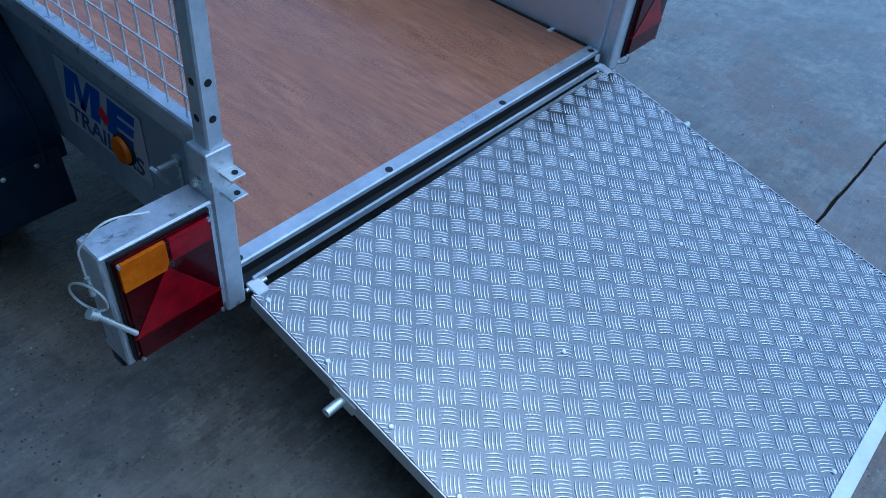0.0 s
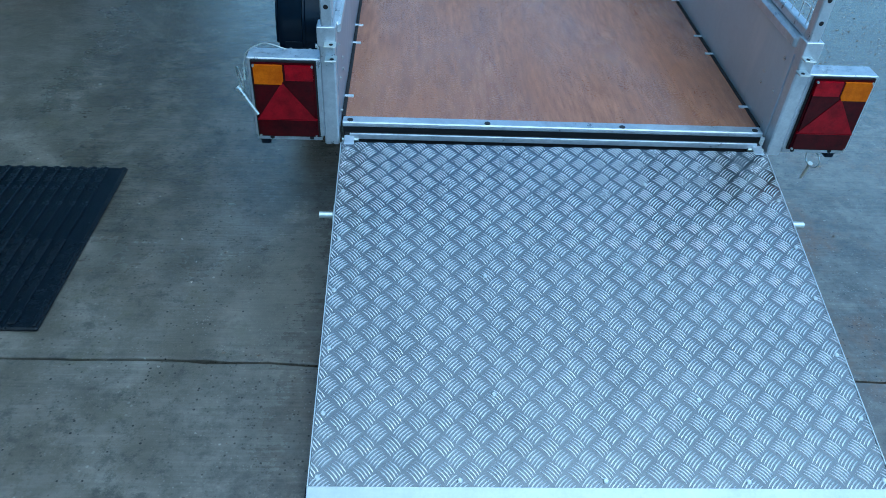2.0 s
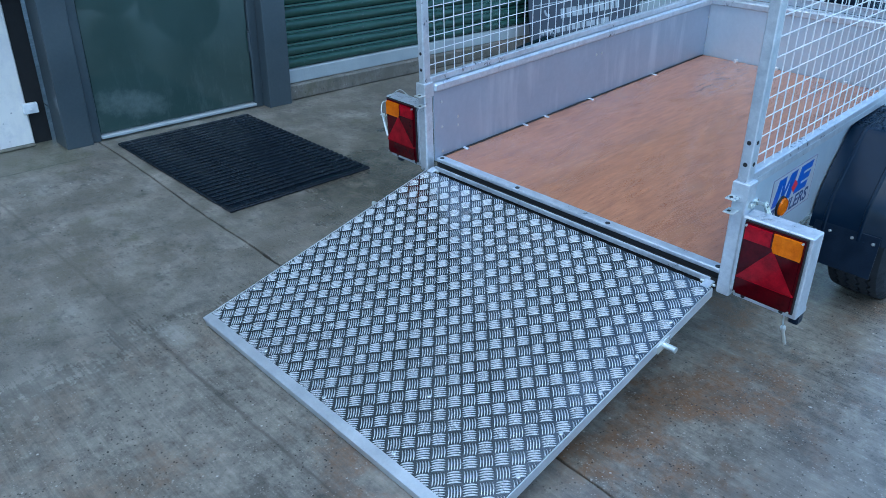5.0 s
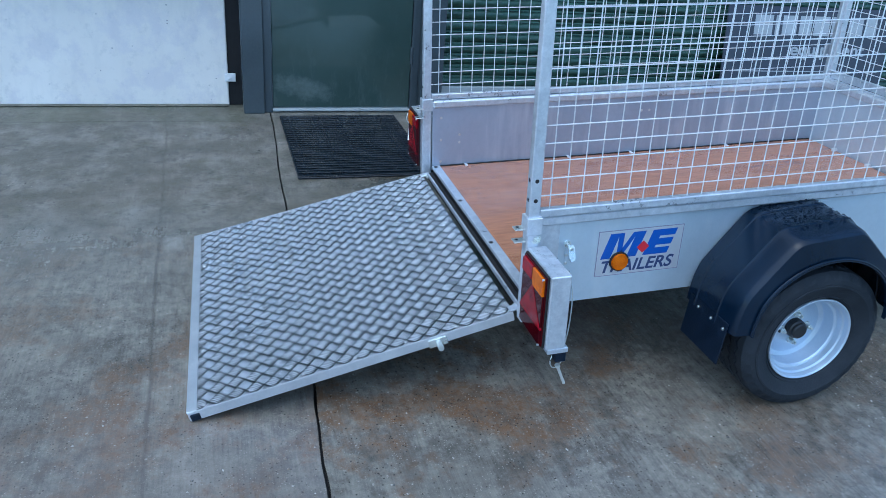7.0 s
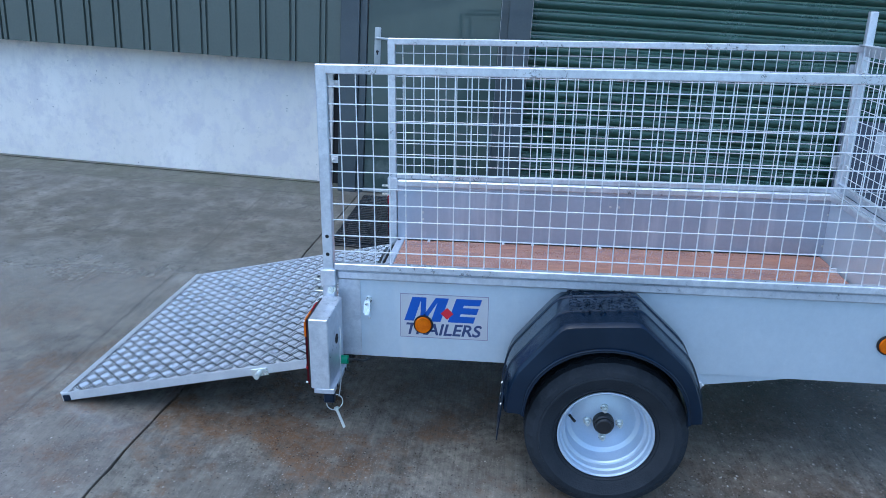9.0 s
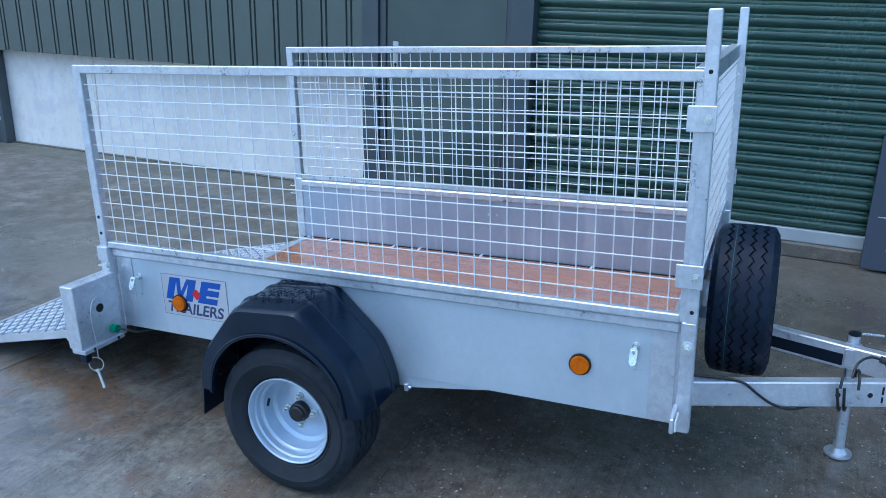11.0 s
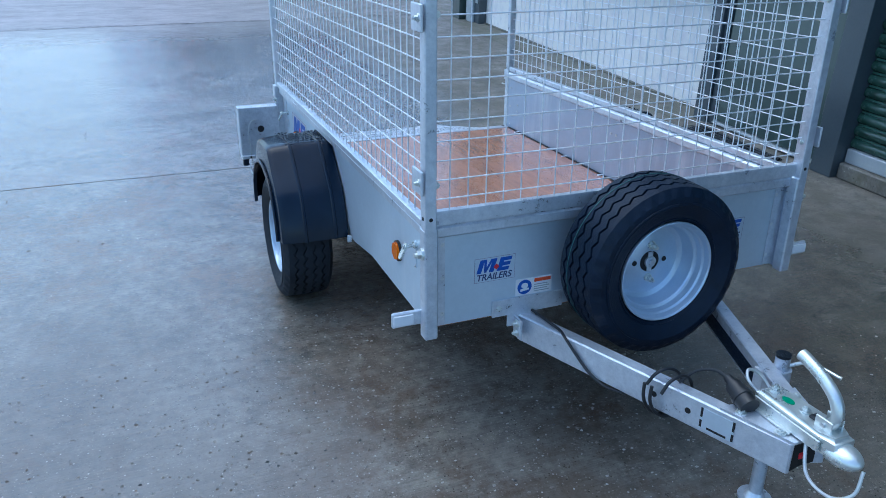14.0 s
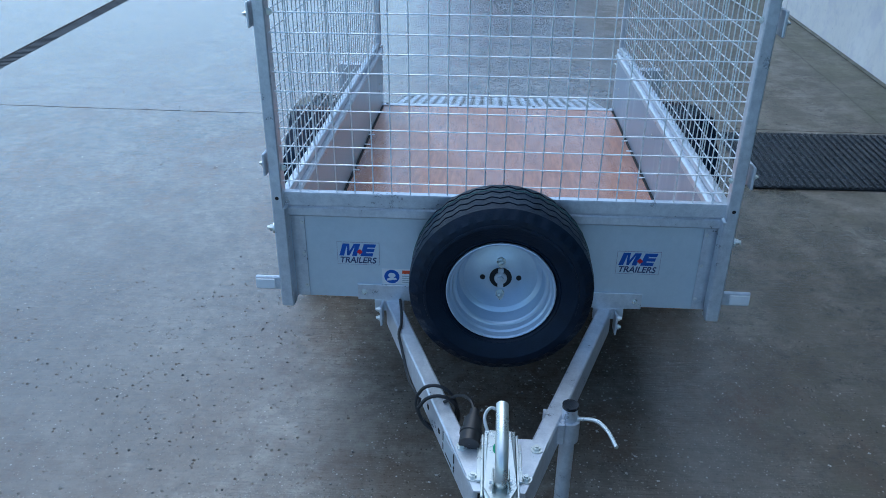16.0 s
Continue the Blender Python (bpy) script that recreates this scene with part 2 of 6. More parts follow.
def concrete_yard():
    s = Nodes("damp_concrete_yard")
    sep = s.n("SeparateXYZ")
    s.link(s.co, sep.inputs[0])
    n_big, n_mid, n_grit, n_fine = s.noise(0.55, 6, 0.6), s.noise(2.6, 9, 0.7), s.noise(22, 8, 0.75), s.noise(120, 4, 0.7)
    brushed = s.noise(26, 5, co=s.scaled(0.22, 5, 1))
    drag = s.noise(9, 7, 0.66, co=s.scaled(0.35, 4.6, 1))
    tone = s.math("ADD", s.math("MULTIPLY", n_mid, 0.36), s.math("ADD", s.math("MULTIPLY", n_grit, 0.40), s.math("MULTIPLY", s.math("ADD", s.math("MULTIPLY", brushed, 0.5), s.math("MULTIPLY", drag, 0.5)), 0.24)))
    dry = s.mix(s.span(tone, 0.38, 0.62, 0, 1), (0.092, 0.084, 0.069), (0.440, 0.405, 0.345))
    stain = s.math("MULTIPLY", s.span(s.noise(2.1, 9, 0.72), 0.485, 0.575, 0, 0.95), s.span(n_grit, 0.38, 0.56, 0.2, 1))
    near = s.math("MULTIPLY", s.span(s.math("ABSOLUTE", s.math("ADD", sep.outputs[1], 0.5), 0), 0.6, 2.2, 1, 0.12), s.span(sep.outputs[0], -0.8, 0.4, 0.15, 0.9))
    dry = s.mix(s.math("MULTIPLY", stain, near), dry, (0.205, 0.108, 0.048))
    oil = s.math("MULTIPLY", s.span(s.noise(1.4, 7, 0.68), 0.52, 0.66, 0, 0.42), s.span(n_grit, 0.36, 0.58, 0.2, 1))
    dry = s.mix(oil, dry, (0.055, 0.050, 0.043))
    mottle = s.math("MULTIPLY", s.span(s.noise(9, 9, 0.78), 0.48, 0.59, 0, 0.52), s.span(s.noise(1.7, 4), 0.40, 0.56, 0.15, 1))
    dry = s.mix(mottle, dry, (0.078, 0.072, 0.062))
    # building-side front darkened: the wall's dark reflection is in the colour
    near_wall_shade = s.math("MULTIPLY", s.span(sep.outputs[0], -0.4, 0.5, 0.8, 0.0), s.span(s.math("ADD", sep.outputs[1], s.math("MULTIPLY", n_mid, 0.8)), 1.2, 2.3, 0, 1))
    dry = s.mix(s.math("MULTIPLY", near_wall_shade, 0.55), dry, (0.085, 0.080, 0.072))
    speck = s.math("MULTIPLY", s.span(s.voronoi(34), 0.08, 0.15, 0.9, 0), s.span(s.noise(5, 6, 0.7), 0.52, 0.60, 0, 1))
    dry = s.mix(speck, dry, (0.60, 0.57, 0.51))
    grains = s.math("MULTIPLY", s.span(s.voronoi(95), 0.14, 0.24, 1, 0), s.span(s.noise(11, 4), 0.42, 0.56, 0, 0.8))
    dry = s.mix(grains, dry, (0.40, 0.37, 0.32))
    dots = s.math("MULTIPLY", s.span(s.voronoi(37), 0.07, 0.12, 0.8, 0), s.span(s.noise(6.1, 4), 0.46, 0.54, 0, 1))
    dry = s.mix(dots, dry, (0.025, 0.023, 0.02))
    pock = s.math("MULTIPLY", s.span(s.voronoi(58), 0.10, 0.20, 0.9, 0), s.span(s.noise(3.7, 7, 0.75), 0.44, 0.54, 0, 1))
    dry = s.mix(pock, dry, (0.040, 0.034, 0.026))
    mud = s.math("MULTIPLY", s.span(s.noise(1.2, 7, 0.66), 0.44, 0.64, 0, 0.75), s.span(sep.outputs[1], 1.0, 2.2, 0, 1))
    dry = s.mix(mud, dry, (0.150, 0.118, 0.086))
    # a faint score drawn across the slab
    score = s.math("ABSOLUTE", s.math("ADD", s.math("SUBTRACT", s.math("ADD", sep.outputs[1], 1.15), s.math("MULTIPLY", sep.outputs[0], 0.03)), s.math("MULTIPLY", s.math("SUBTRACT", s.noise(3.1, 6), 0.5), 0.05)), 0)
    dry = s.mix(s.math("MULTIPLY", s.span(score, 0.002, 0.010, 0.6, 0), s.span(n_grit, 0.35, 0.6, 0.4, 1)), dry, (0.06, 0.055, 0.045))
    # front right darkened in the colour to offset the bright sky reflection
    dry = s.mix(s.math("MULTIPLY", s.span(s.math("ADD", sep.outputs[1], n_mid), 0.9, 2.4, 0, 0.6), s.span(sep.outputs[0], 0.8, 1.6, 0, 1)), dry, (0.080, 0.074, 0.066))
    silt = s.math("MULTIPLY", s.math("MULTIPLY", s.span(s.noise(1.9, 8, 0.7), 0.48, 0.60, 0, 0.85), s.span(s.noise(17, 6, 0.75), 0.40, 0.58, 0.2, 1)), s.span(sep.outputs[1], 0.6, 1.8, 0, 1))
    dry = s.mix(silt, dry, (0.120, 0.080, 0.054))
    # loose chips of stone and grit, thickest past the axle
    where = s.math("ADD", s.span(sep.outputs[1], 0.4, 1.7, 0.12, 1.0), s.span(s.noise(2.3, 5), 0.5, 0.65, 0, 0.4))
    for size, lo, rad, colour in ((52, 0.54, 0.15, (0.66, 0.63, 0.58)), (88, 0.50, 0.18, (0.44, 0.40, 0.34)), (31, 0.74, 0.11, (0.58, 0.56, 0.52)), (43, 0.58, 0.13, (0.03, 0.028, 0.025)), (67, 0.70, 0.15, (0.04, 0.037, 0.032))):
        thin = s.span(s.noise(size * 0.13, 4, 0.7), 0.40, 0.56, 0, 0.95)
        pick = s.math("MULTIPLY", s.span(s.voronoi(size, out="Color"), lo, lo + 0.03, 0, 1), s.span(s.voronoi(size), rad * 0.5, rad * 1.2, 1, 0))
        dry = s.mix(s.math("MULTIPLY", s.math("MULTIPLY", pick, thin), where), dry, colour)
    # the slab beyond the second joint is an older, paler and rougher pour
    pale = s.span(s.math("ADD", sep.outputs[1], s.math("MULTIPLY", s.noise(3, 5), 0.12)), -5.66, -5.56, 0.3, 0.0)
    # nearer paleness puts the sky's sheen on wet concrete into the colour
    pale = s.math("ADD", pale, s.math("MULTIPLY", s.span(s.math("ADD", sep.outputs[1], s.math("MULTIPLY", n_mid, 1.5)), -5.0, -1.2, 0.68, 0.0), s.span(sep.outputs[0], -0.5, 1.2, 0.6, 1)))
    # a paler step behind the near joint, towards the right
    pale = s.math("ADD", pale, s.math("MULTIPLY", s.span(s.math("ADD", sep.outputs[1], s.math("MULTIPLY", sep.outputs[0], 0.022)), -0.635, -0.628, 0.26, 0.0), s.span(sep.outputs[0], 0.1, 0.8, 0, 1)))
    crumb = s.math("ABSOLUTE", s.math("ADD", s.math("ADD", sep.outputs[1], 5.63), s.math("MULTIPLY", s.math("SUBTRACT", s.noise(2.4, 8, 0.75), 0.5), 0.5)), 0)
    crumb = s.math("MULTIPLY", s.span(crumb, 0.0, 0.11, 0.8, 0), s.span(s.noise(13, 8, 0.8), 0.44, 0.58, 0, 1))
    worn = s.span(s.noise(3.0, 8, 0.72, co=s.scaled(0.7, 1.4, 1)), 0.32, 0.66, 0, 1)
    dry = s.mix(pale, dry, s.mix(worn, (0.24, 0.215, 0.205), (0.46, 0.42, 0.41)))
    dry = s.mix(crumb, dry, (0.060, 0.052, 0.044))
    edge0 = s.math("ADD", sep.outputs[0], s.math("MULTIPLY", s.math("SUBTRACT", s.noise(1.6, 7, 0.7), 0.5), 1.6))
    # strip by the building: its shade is in the colour, broken by brown dirt
    strip_shade_dirt = s.math("MULTIPLY", s.span(edge0, -1.1, -0.5, 0.6, 0), s.span(s.noise(5.5, 9, 0.78), 0.42, 0.56, 0.08, 1.3))
    dry = s.mix(strip_shade_dirt, dry, (0.108, 0.096, 0.070))
    strip = s.span(edge0, -1.0, -0.5, 1, 0)
    blot = s.math("MULTIPLY", s.span(s.noise(16, 9, 0.8), 0.50, 0.60, 0, 0.7), s.span(s.noise(2.9, 6, 0.7), 0.42, 0.56, 0.1, 1))
    dry = s.mix(s.math("MULTIPLY", strip, blot), dry, (0.060, 0.060, 0.052))
    olive = s.span(s.noise(6.3, 6, 0.65), 0.56, 0.68, 0, 0.5)
    dry = s.mix(s.math("MULTIPLY", strip, olive), dry, (0.120, 0.112, 0.062))
    hole = s.math("MULTIPLY", s.span(s.voronoi(41), 0.09, 0.15, 1, 0), s.span(s.noise(8.5, 5), 0.47, 0.53, 0, 1))
    dry = s.mix(s.math("MULTIPLY", strip, hole), dry, (0.022, 0.022, 0.020))
    flake = s.math("MULTIPLY", s.span(s.voronoi(23), 0.04, 0.07, 0.8, 0), s.span(s.noise(4.4, 5), 0.50, 0.56, 0, 1))
    dry = s.mix(s.math("MULTIPLY", strip, flake), dry, (0.42, 0.42, 0.38))
    # a line scored along the wall foot, with a green bloom inside it
    foot = s.math("ADD", sep.outputs[0], s.math("MULTIPLY", s.math("SUBTRACT", s.noise(2.2, 5), 0.5), 0.04))
    behind = s.span(sep.outputs[1], -0.75, -0.65, 1, 0)
    bloom = s.math("MULTIPLY", s.math("MULTIPLY", s.span(foot, -2.42, -2.30, 0.55, 0), behind), s.span(n_mid, 0.40, 0.60, 0.3, 1))
    dry = s.mix(bloom, dry, (0.105, 0.108, 0.058))
    dry = s.mix(s.math("MULTIPLY", s.math("MULTIPLY", s.span(s.math("ABSOLUTE", s.math("ADD", foot, 2.40), 0), 0.003, 0.010, 0.7, 0), behind), s.span(n_grit, 0.36, 0.6, 0.3, 1)), dry, (0.045, 0.042, 0.034))
    # chalky scuff beside the ramp's corner
    sx_, sy_ = s.math("MULTIPLY", s.math("ADD", sep.outputs[0], 0.62), 9.0), s.math("MULTIPLY", s.math("ADD", sep.outputs[1], 1.11), 22.0)
    spot = s.math("ADD", s.math("ADD", s.math("MULTIPLY", sx_, sx_), s.math("MULTIPLY", sy_, sy_)), s.math("MULTIPLY", s.math("SUBTRACT", s.noise(16, 8, 0.8), 0.5), 5.5))
    dry = s.mix(s.span(spot, -0.4, 1.1, 0.65, 0), dry, (0.46, 0.44, 0.40))
    # the yard is wet up to the trailer's far side, the strip along the building only damp
    edge = s.math("ADD", sep.outputs[0], s.math("MULTIPLY", s.math("SUBTRACT", s.noise(1.3, 7, 0.68), 0.5), 1.5))
    wet = s.math("MULTIPLY", s.span(edge, -1.15, -0.55, 0.22, 1.0), s.span(n_big, 0.3, 0.5, 0.85, 1.0))
    wob2 = s.math("MULTIPLY", s.math("SUBTRACT", s.noise(1.9, 7, 0.7), 0.5), 1.4)
    lane = s.math("MULTIPLY", s.span(s.math("ADD", sep.outputs[1], wob2), 0.25, 0.85, 0, 0.9), s.span(s.math("ADD", sep.outputs[0], wob2), -2.3, -1.7, 0.2, 1))
    wet = s.math("MAXIMUM", wet, lane)
    wet = s.math("MULTIPLY", wet, s.span(s.math("ADD", sep.outputs[1], s.math("MULTIPLY", n_mid, 1.2)), -5.4, -3.6, 0.30, 1.0))
    # a shallow puddle lies between the trailer and the door
    wob = s.math("MULTIPLY", s.math("SUBTRACT", s.noise(2.4, 7, 0.65), 0.5), 1.1)
    across = s.math("ABSOLUTE", s.math("ADD", s.math("ADD", sep.outputs[0], 1.15), wob), 0)
    along = s.math("ABSOLUTE", s.math("ADD", s.math("SUBTRACT", sep.outputs[1], 0.85), wob), 0)
    puddle = s.math("MULTIPLY", s.span(across, 0.28, 0.78, 1, 0), s.span(along, 0.9, 1.5, 1, 0))
    wet = s.math("MAXIMUM", wet, puddle)
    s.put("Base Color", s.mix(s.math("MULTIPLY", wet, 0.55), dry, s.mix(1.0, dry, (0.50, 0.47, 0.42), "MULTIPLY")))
    rough = s.math("SUBTRACT", s.span(tone, 0.38, 0.62, 0.56, 0.68), s.math("MULTIPLY", wet, 0.45))
    s.put("Roughness", rough)
    s.put("Specular IOR Level", 0.5)
    film = s.math("ADD", wet, s.math("MULTIPLY", s.math("SUBTRACT", s.math("ADD", s.math("MULTIPLY", s.noise(7, 8, 0.75), 0.5), s.math("MULTIPLY", drag, 0.5)), 0.5), 1.1))
    s.put("Coat Weight", s.span(film, 0.40, 0.90, 0.0, 1.0))
    s.put("Coat Roughness", s.span(s.math("ADD", n_grit, s.math("ADD", s.math("MULTIPLY", s.math("SUBTRACT", n_mid, 0.5), 0.9), s.math("MULTIPLY", s.math("SUBTRACT", drag, 0.5), 0.8))), 0.32, 0.72, 0.03, 0.20))
    s.put("Coat IOR", 1.37)
    h = s.math("ADD", s.math("MULTIPLY", n_fine, 0.25), s.math("ADD", s.math("MULTIPLY", brushed, 0.25), s.math("MULTIPLY", n_grit, 0.9)))
    s.bump(h, 0.60, 0.005)
    ripple = s.n("Bump", Strength=0.36, Distance=0.004)
    s.link(s.math("ADD", s.math("MULTIPLY", s.noise(30, 6, 0.7), 0.7), s.math("ADD", s.math("MULTIPLY", brushed, 1.5), s.math("MULTIPLY", drag, 2.4))), ripple.inputs["Height"])
    s.link(ripple.outputs[0], s.b.inputs["Coat Normal"])
    return s.m


def floor_board():
    s = Nodes("phenolic_plywood_board")
    grain = s.noise(9, 6, 0.6, co=s.scaled(7, 1.1, 1))
    fine = s.noise(160, 3)
    dropl = s.voronoi(75)
    where = s.span(s.noise(3.2, 5), 0.42, 0.62, 0, 1)
    drops = s.math("MULTIPLY", s.span(dropl, 0.16, 0.34, 1, 0), where)
    col = s.mix(s.span(grain, 0.35, 0.68, 0, 1), (0.30, 0.112, 0.048), (0.50, 0.222, 0.104))
    col = s.mix(s.span(s.noise(2.1, 4), 0.45, 0.7, 0, 0.5), col, (0.42, 0.165, 0.062))
    sweep = s.noise(4.2, 5, 0.6, co=s.scaled(3.4, 0.55, 1))
    col = s.mix(s.span(sweep, 0.48, 0.64, 0, 0.26), col, (0.150, 0.058, 0.034))
    col = s.mix(s.math("MULTIPLY", s.span(s.noise(55, 5, 0.7, co=s.scaled(1.5, 0.8, 1)), 0.56, 0.66, 0, 0.5), where), col, (0.52, 0.25, 0.12))
    s.put("Base Color", col)
    wet = s.span(s.noise(2.6, 5, co=s.scaled(1.6, 0.6, 1)), 0.38, 0.6, 0, 1)
    s.put("Roughness", s.math("SUBTRACT", s.span(fine, 0.3, 0.7, 0.30, 0.42), s.math("MULTIPLY", wet, 0.12)))
    s.put("Specular IOR Level", 0.55)
    s.put("Coat Weight", s.span(wet, 0, 1, 0.40, 0.85))
    s.put("Coat Roughness", 0.16)
    weave = s.voronoi(330)
    s.bump(s.math("ADD", s.math("MULTIPLY", drops, 1.2), s.math("ADD", s.math("MULTIPLY", grain, 0.5), s.math("MULTIPLY", weave, 0.25))), 0.3, 0.0025)
    return s.m


def white_concrete():
    s = Nodes("whitewashed_concrete_panel")
    big, mid, fine = s.noise(1.2, 6), s.noise(7, 6, 0.65), s.noise(90, 3)
    runs = s.noise(5, 5, co=s.scaled(1, 3.0, 0.7))
    col = s.mix(s.span(big, 0.35, 0.65, 0, 1), (0.78, 0.74, 0.68), (0.88, 0.84, 0.78))
    col = s.mix(s.span(runs, 0.52, 0.74, 0, 0.25), col, (0.58, 0.57, 0.55))
    col = s.mix(s.span(s.noise(13, 8, 0.72), 0.54, 0.68, 0, 0.4), col, (0.56, 0.55, 0.53))
    col = s.mix(s.span(s.noise(4.5, 8, 0.72), 0.47, 0.60, 0, 0.42), col, (0.62, 0.59, 0.63))
    pits = s.math("MULTIPLY", s.span(s.voronoi(17), 0.05, 0.10, 1, 0), s.span(s.noise(6, 3), 0.52, 0.6, 0, 1))
    col = s.mix(s.math("MULTIPLY", pits, 0.75), col, (0.22, 0.22, 0.22))
    s.put("Base Color", col)
    s.put("Roughness", s.span(mid, 0.3, 0.7, 0.65, 0.85))
    s.bump(s.math("ADD", mid, s.math("SUBTRACT", s.math("MULTIPLY", fine, 0.4), pits)), 0.35, 0.004)
    return s.m


def mat_rubber():
    s = Nodes("ribbed_rubber_mat")
    mud = s.math("MULTIPLY", s.span(s.noise(4, 7, 0.7), 0.44, 0.64, 0.1, 1), s.span(s.noise(110, 5, 0.7), 0.46, 0.60, 0, 1))
    s.put("Base Color", s.mix(mud, (0.003, 0.006, 0.011), (0.013, 0.015, 0.018)))
    s.put("Specular IOR Level", 0.40)
    s.put("Roughness", s.math("ADD", s.span(mud, 0, 1, 0.06, 0.22), s.span(s.noise(5, 7, 0.7), 0.42, 0.58, 0, 0.22)))
    s.bump(s.math("ADD", s.noise(120, 4), s.math("MULTIPLY", s.noise(28, 6, 0.75, co=s.scaled(1.6, 0.6, 1)), 2.2)), 0.6, 0.003)
    return s.m


def water():
    s = Nodes("clear_rain_water")
    s.put("Base Color", (1.0, 1.0, 1.0))
    s.put("Transmission Weight", 1.0)
    s.put("Roughness", 0.02)
    s.put("IOR", 1.33)
    return s.m


def wet_plastic():
    """Black moulded plastic covered with fine beads of rain."""
    s = Nodes("rain_beaded_black_plastic")
    big, fine = s.noise(7, 5), s.noise(230, 3)
    s.put("Base Color", s.mix(s.span(big, 0.35, 0.65, 0, 1), (0.003, 0.009, 0.021), (0.006, 0.014, 0.030)))
    s.put("Specular IOR Level", 0.29)
    beads = s.math("MULTIPLY", s.span(s.voronoi(170), 0.10, 0.32, 1, 0), s.span(s.noise(16, 4), 0.42, 0.58, 0.15, 1))
    small = s.span(s.voronoi(390), 0.12, 0.34, 0.5, 0)
    s.put("Roughness", s.math("SUBTRACT", s.span(fine, 0.35, 0.65, 0.15, 0.24), s.math("MULTIPLY", beads, 0.08)))
    s.bump(s.math("ADD", s.math("ADD", beads, s.math("MULTIPLY", small, 0.3)), s.math("MULTIPLY", fine, 0.12)), 0.20, 0.0010)
    return s.m


M_WATER, M_GUARD, M_DOOR = water(), wet_plastic(), door_paint()
M_YARD, M_FLOOR, M_WALL, M_MAT = concrete_yard(), floor_board(), white_concrete(), mat_rubber()


# ---- mesh helpers ----
def thing(name, label, category, m=None, group="", kind=""):
    ob = new(name)
    ob.empty_display_size = 0.1
    if m is not None:
        ob.matrix_basis = m
    return tagged(ob, label, category, group, kind)


def finish(bm, name, material, smooth=0.6):
    me = bpy.data.meshes.new(name)
    bmesh.ops.recalc_face_normals(bm, faces=bm.faces)
    bm.to_mesh(me)
    bm.free()
    me.materials.append(material)
    if smooth:
        me.shade_smooth()
        me.set_sharp_from_angle(angle=smooth)
    return me


def part(name, bm, material, parent=None, label="", m=None, smooth=0.6):
    me = bm if isinstance(bm, bpy.types.Mesh) else finish(bm, name, material, smooth)
    ob = new(name, me)
    if m is not None:
        ob.matrix_basis = m
    ob.parent = parent
    return tagged(ob, label)


def solid(name, bm, material, label, category, m=None, group="", kind="", smooth=0.6):
    """A thing or a piece of the setting that is one mesh."""
    return tagged(part(name, bm, material, None, label, m, smooth), "", category, group, kind)


def block(bm, x0, x1, y0, y1, z0, z1, bevel=0.0015, m=None):
    c = Matrix.Translation(((x0 + x1) / 2, (y0 + y1) / 2, (z0 + z1) / 2)) @ Matrix.Diagonal((abs(x1 - x0), abs(y1 - y0), abs(z1 - z0), 1))
    vs = bmesh.ops.create_cube(bm, size=1, matrix=(m or Matrix()) @ c)["verts"]
    if bevel:
        es = list({e for v in vs for e in v.link_edges})
        bmesh.ops.bevel(bm, geom=es, offset=bevel, segments=1, affect="EDGES", clamp_overlap=True)
    return bm


def box(x0, x1, y0, y1, z0, z1, bevel=0.0015, m=None):
    return block(bmesh.new(), x0, x1, y0, y1, z0, z1, bevel, m)


def frame_of(a, b, up=(0, 0, 1)):
    """The pose at a whose z runs to b and whose y lies near up."""
    a, b = Vector(a), Vector(b)
    z = (b - a).normalized()
    x = Vector(up).cross(z)
    x = x.normalized() if x.length > 1e-4 else Vector((1, 0, 0))
    y = z.cross(x)
    return Matrix.Translation(a) @ Matrix((x, y, z)).transposed().to_4x4(), (b - a).length


def beam(bm, a, b, w, h, up=(0, 0, 1), bevel=0.0025):
    m, l = frame_of(a, b, up)
    return block(bm, -w / 2, w / 2, -h / 2, h / 2, 0, l, bevel, m)


def rod(bm, a, b, r, seg=12, r2=None):
    m, l = frame_of(a, b, (0.13, 0.21, 0.97))
    bmesh.ops.create_cone(bm, cap_ends=True, segments=seg, radius1=r, radius2=r if r2 is None else r2, depth=l, matrix=m @ Matrix.Translation((0, 0, l / 2)))
    return bm


def smooth_line(points, steps=8):
    """A Catmull-Rom line through the points."""
    p = [Vector(q) for q in points]
    p = [2 * p[0] - p[1], *p, 2 * p[-1] - p[-2]]
    out = []
    for a, b, c, d in zip(p, p[1:], p[2:], p[3:]):
        for k in range(steps):
            t = k / steps
            out.append(0.5 * (2 * b + (c - a) * t + (2 * a - 5 * b + 4 * c - d) * t * t + (3 * b - a - 3 * c + d) * t**3))
    return [*out, p[-2]]


def cord(bm, points, r, seg=8, steps=8, closed=False):
    line = smooth_line(points, steps)
    rings, up = [], Vector((0.2, 0.3, 0.93))
    for k, q in enumerate(line):
        way = (line[min(k + 1, len(line) - 1)] - line[max(k - 1, 0)]).normalized()
        side = up.cross(way)
        side = side.normalized() if side.length > 1e-5 else Vector((1, 0, 0))
        up = way.cross(side)
        rings.append([bm.verts.new(q + r * (math.cos(a) * side + math.sin(a) * up)) for a in np.arange(seg) * 2 * math.pi / seg])
    for a, b in zip(rings, rings[1:]):
        for k in range(seg):
            bm.faces.new((a[k], a[(k + 1) % seg], b[(k + 1) % seg], b[k]))
    bm.faces.new(rings[0][::-1])
    bm.faces.new(rings[-1])
    return bm


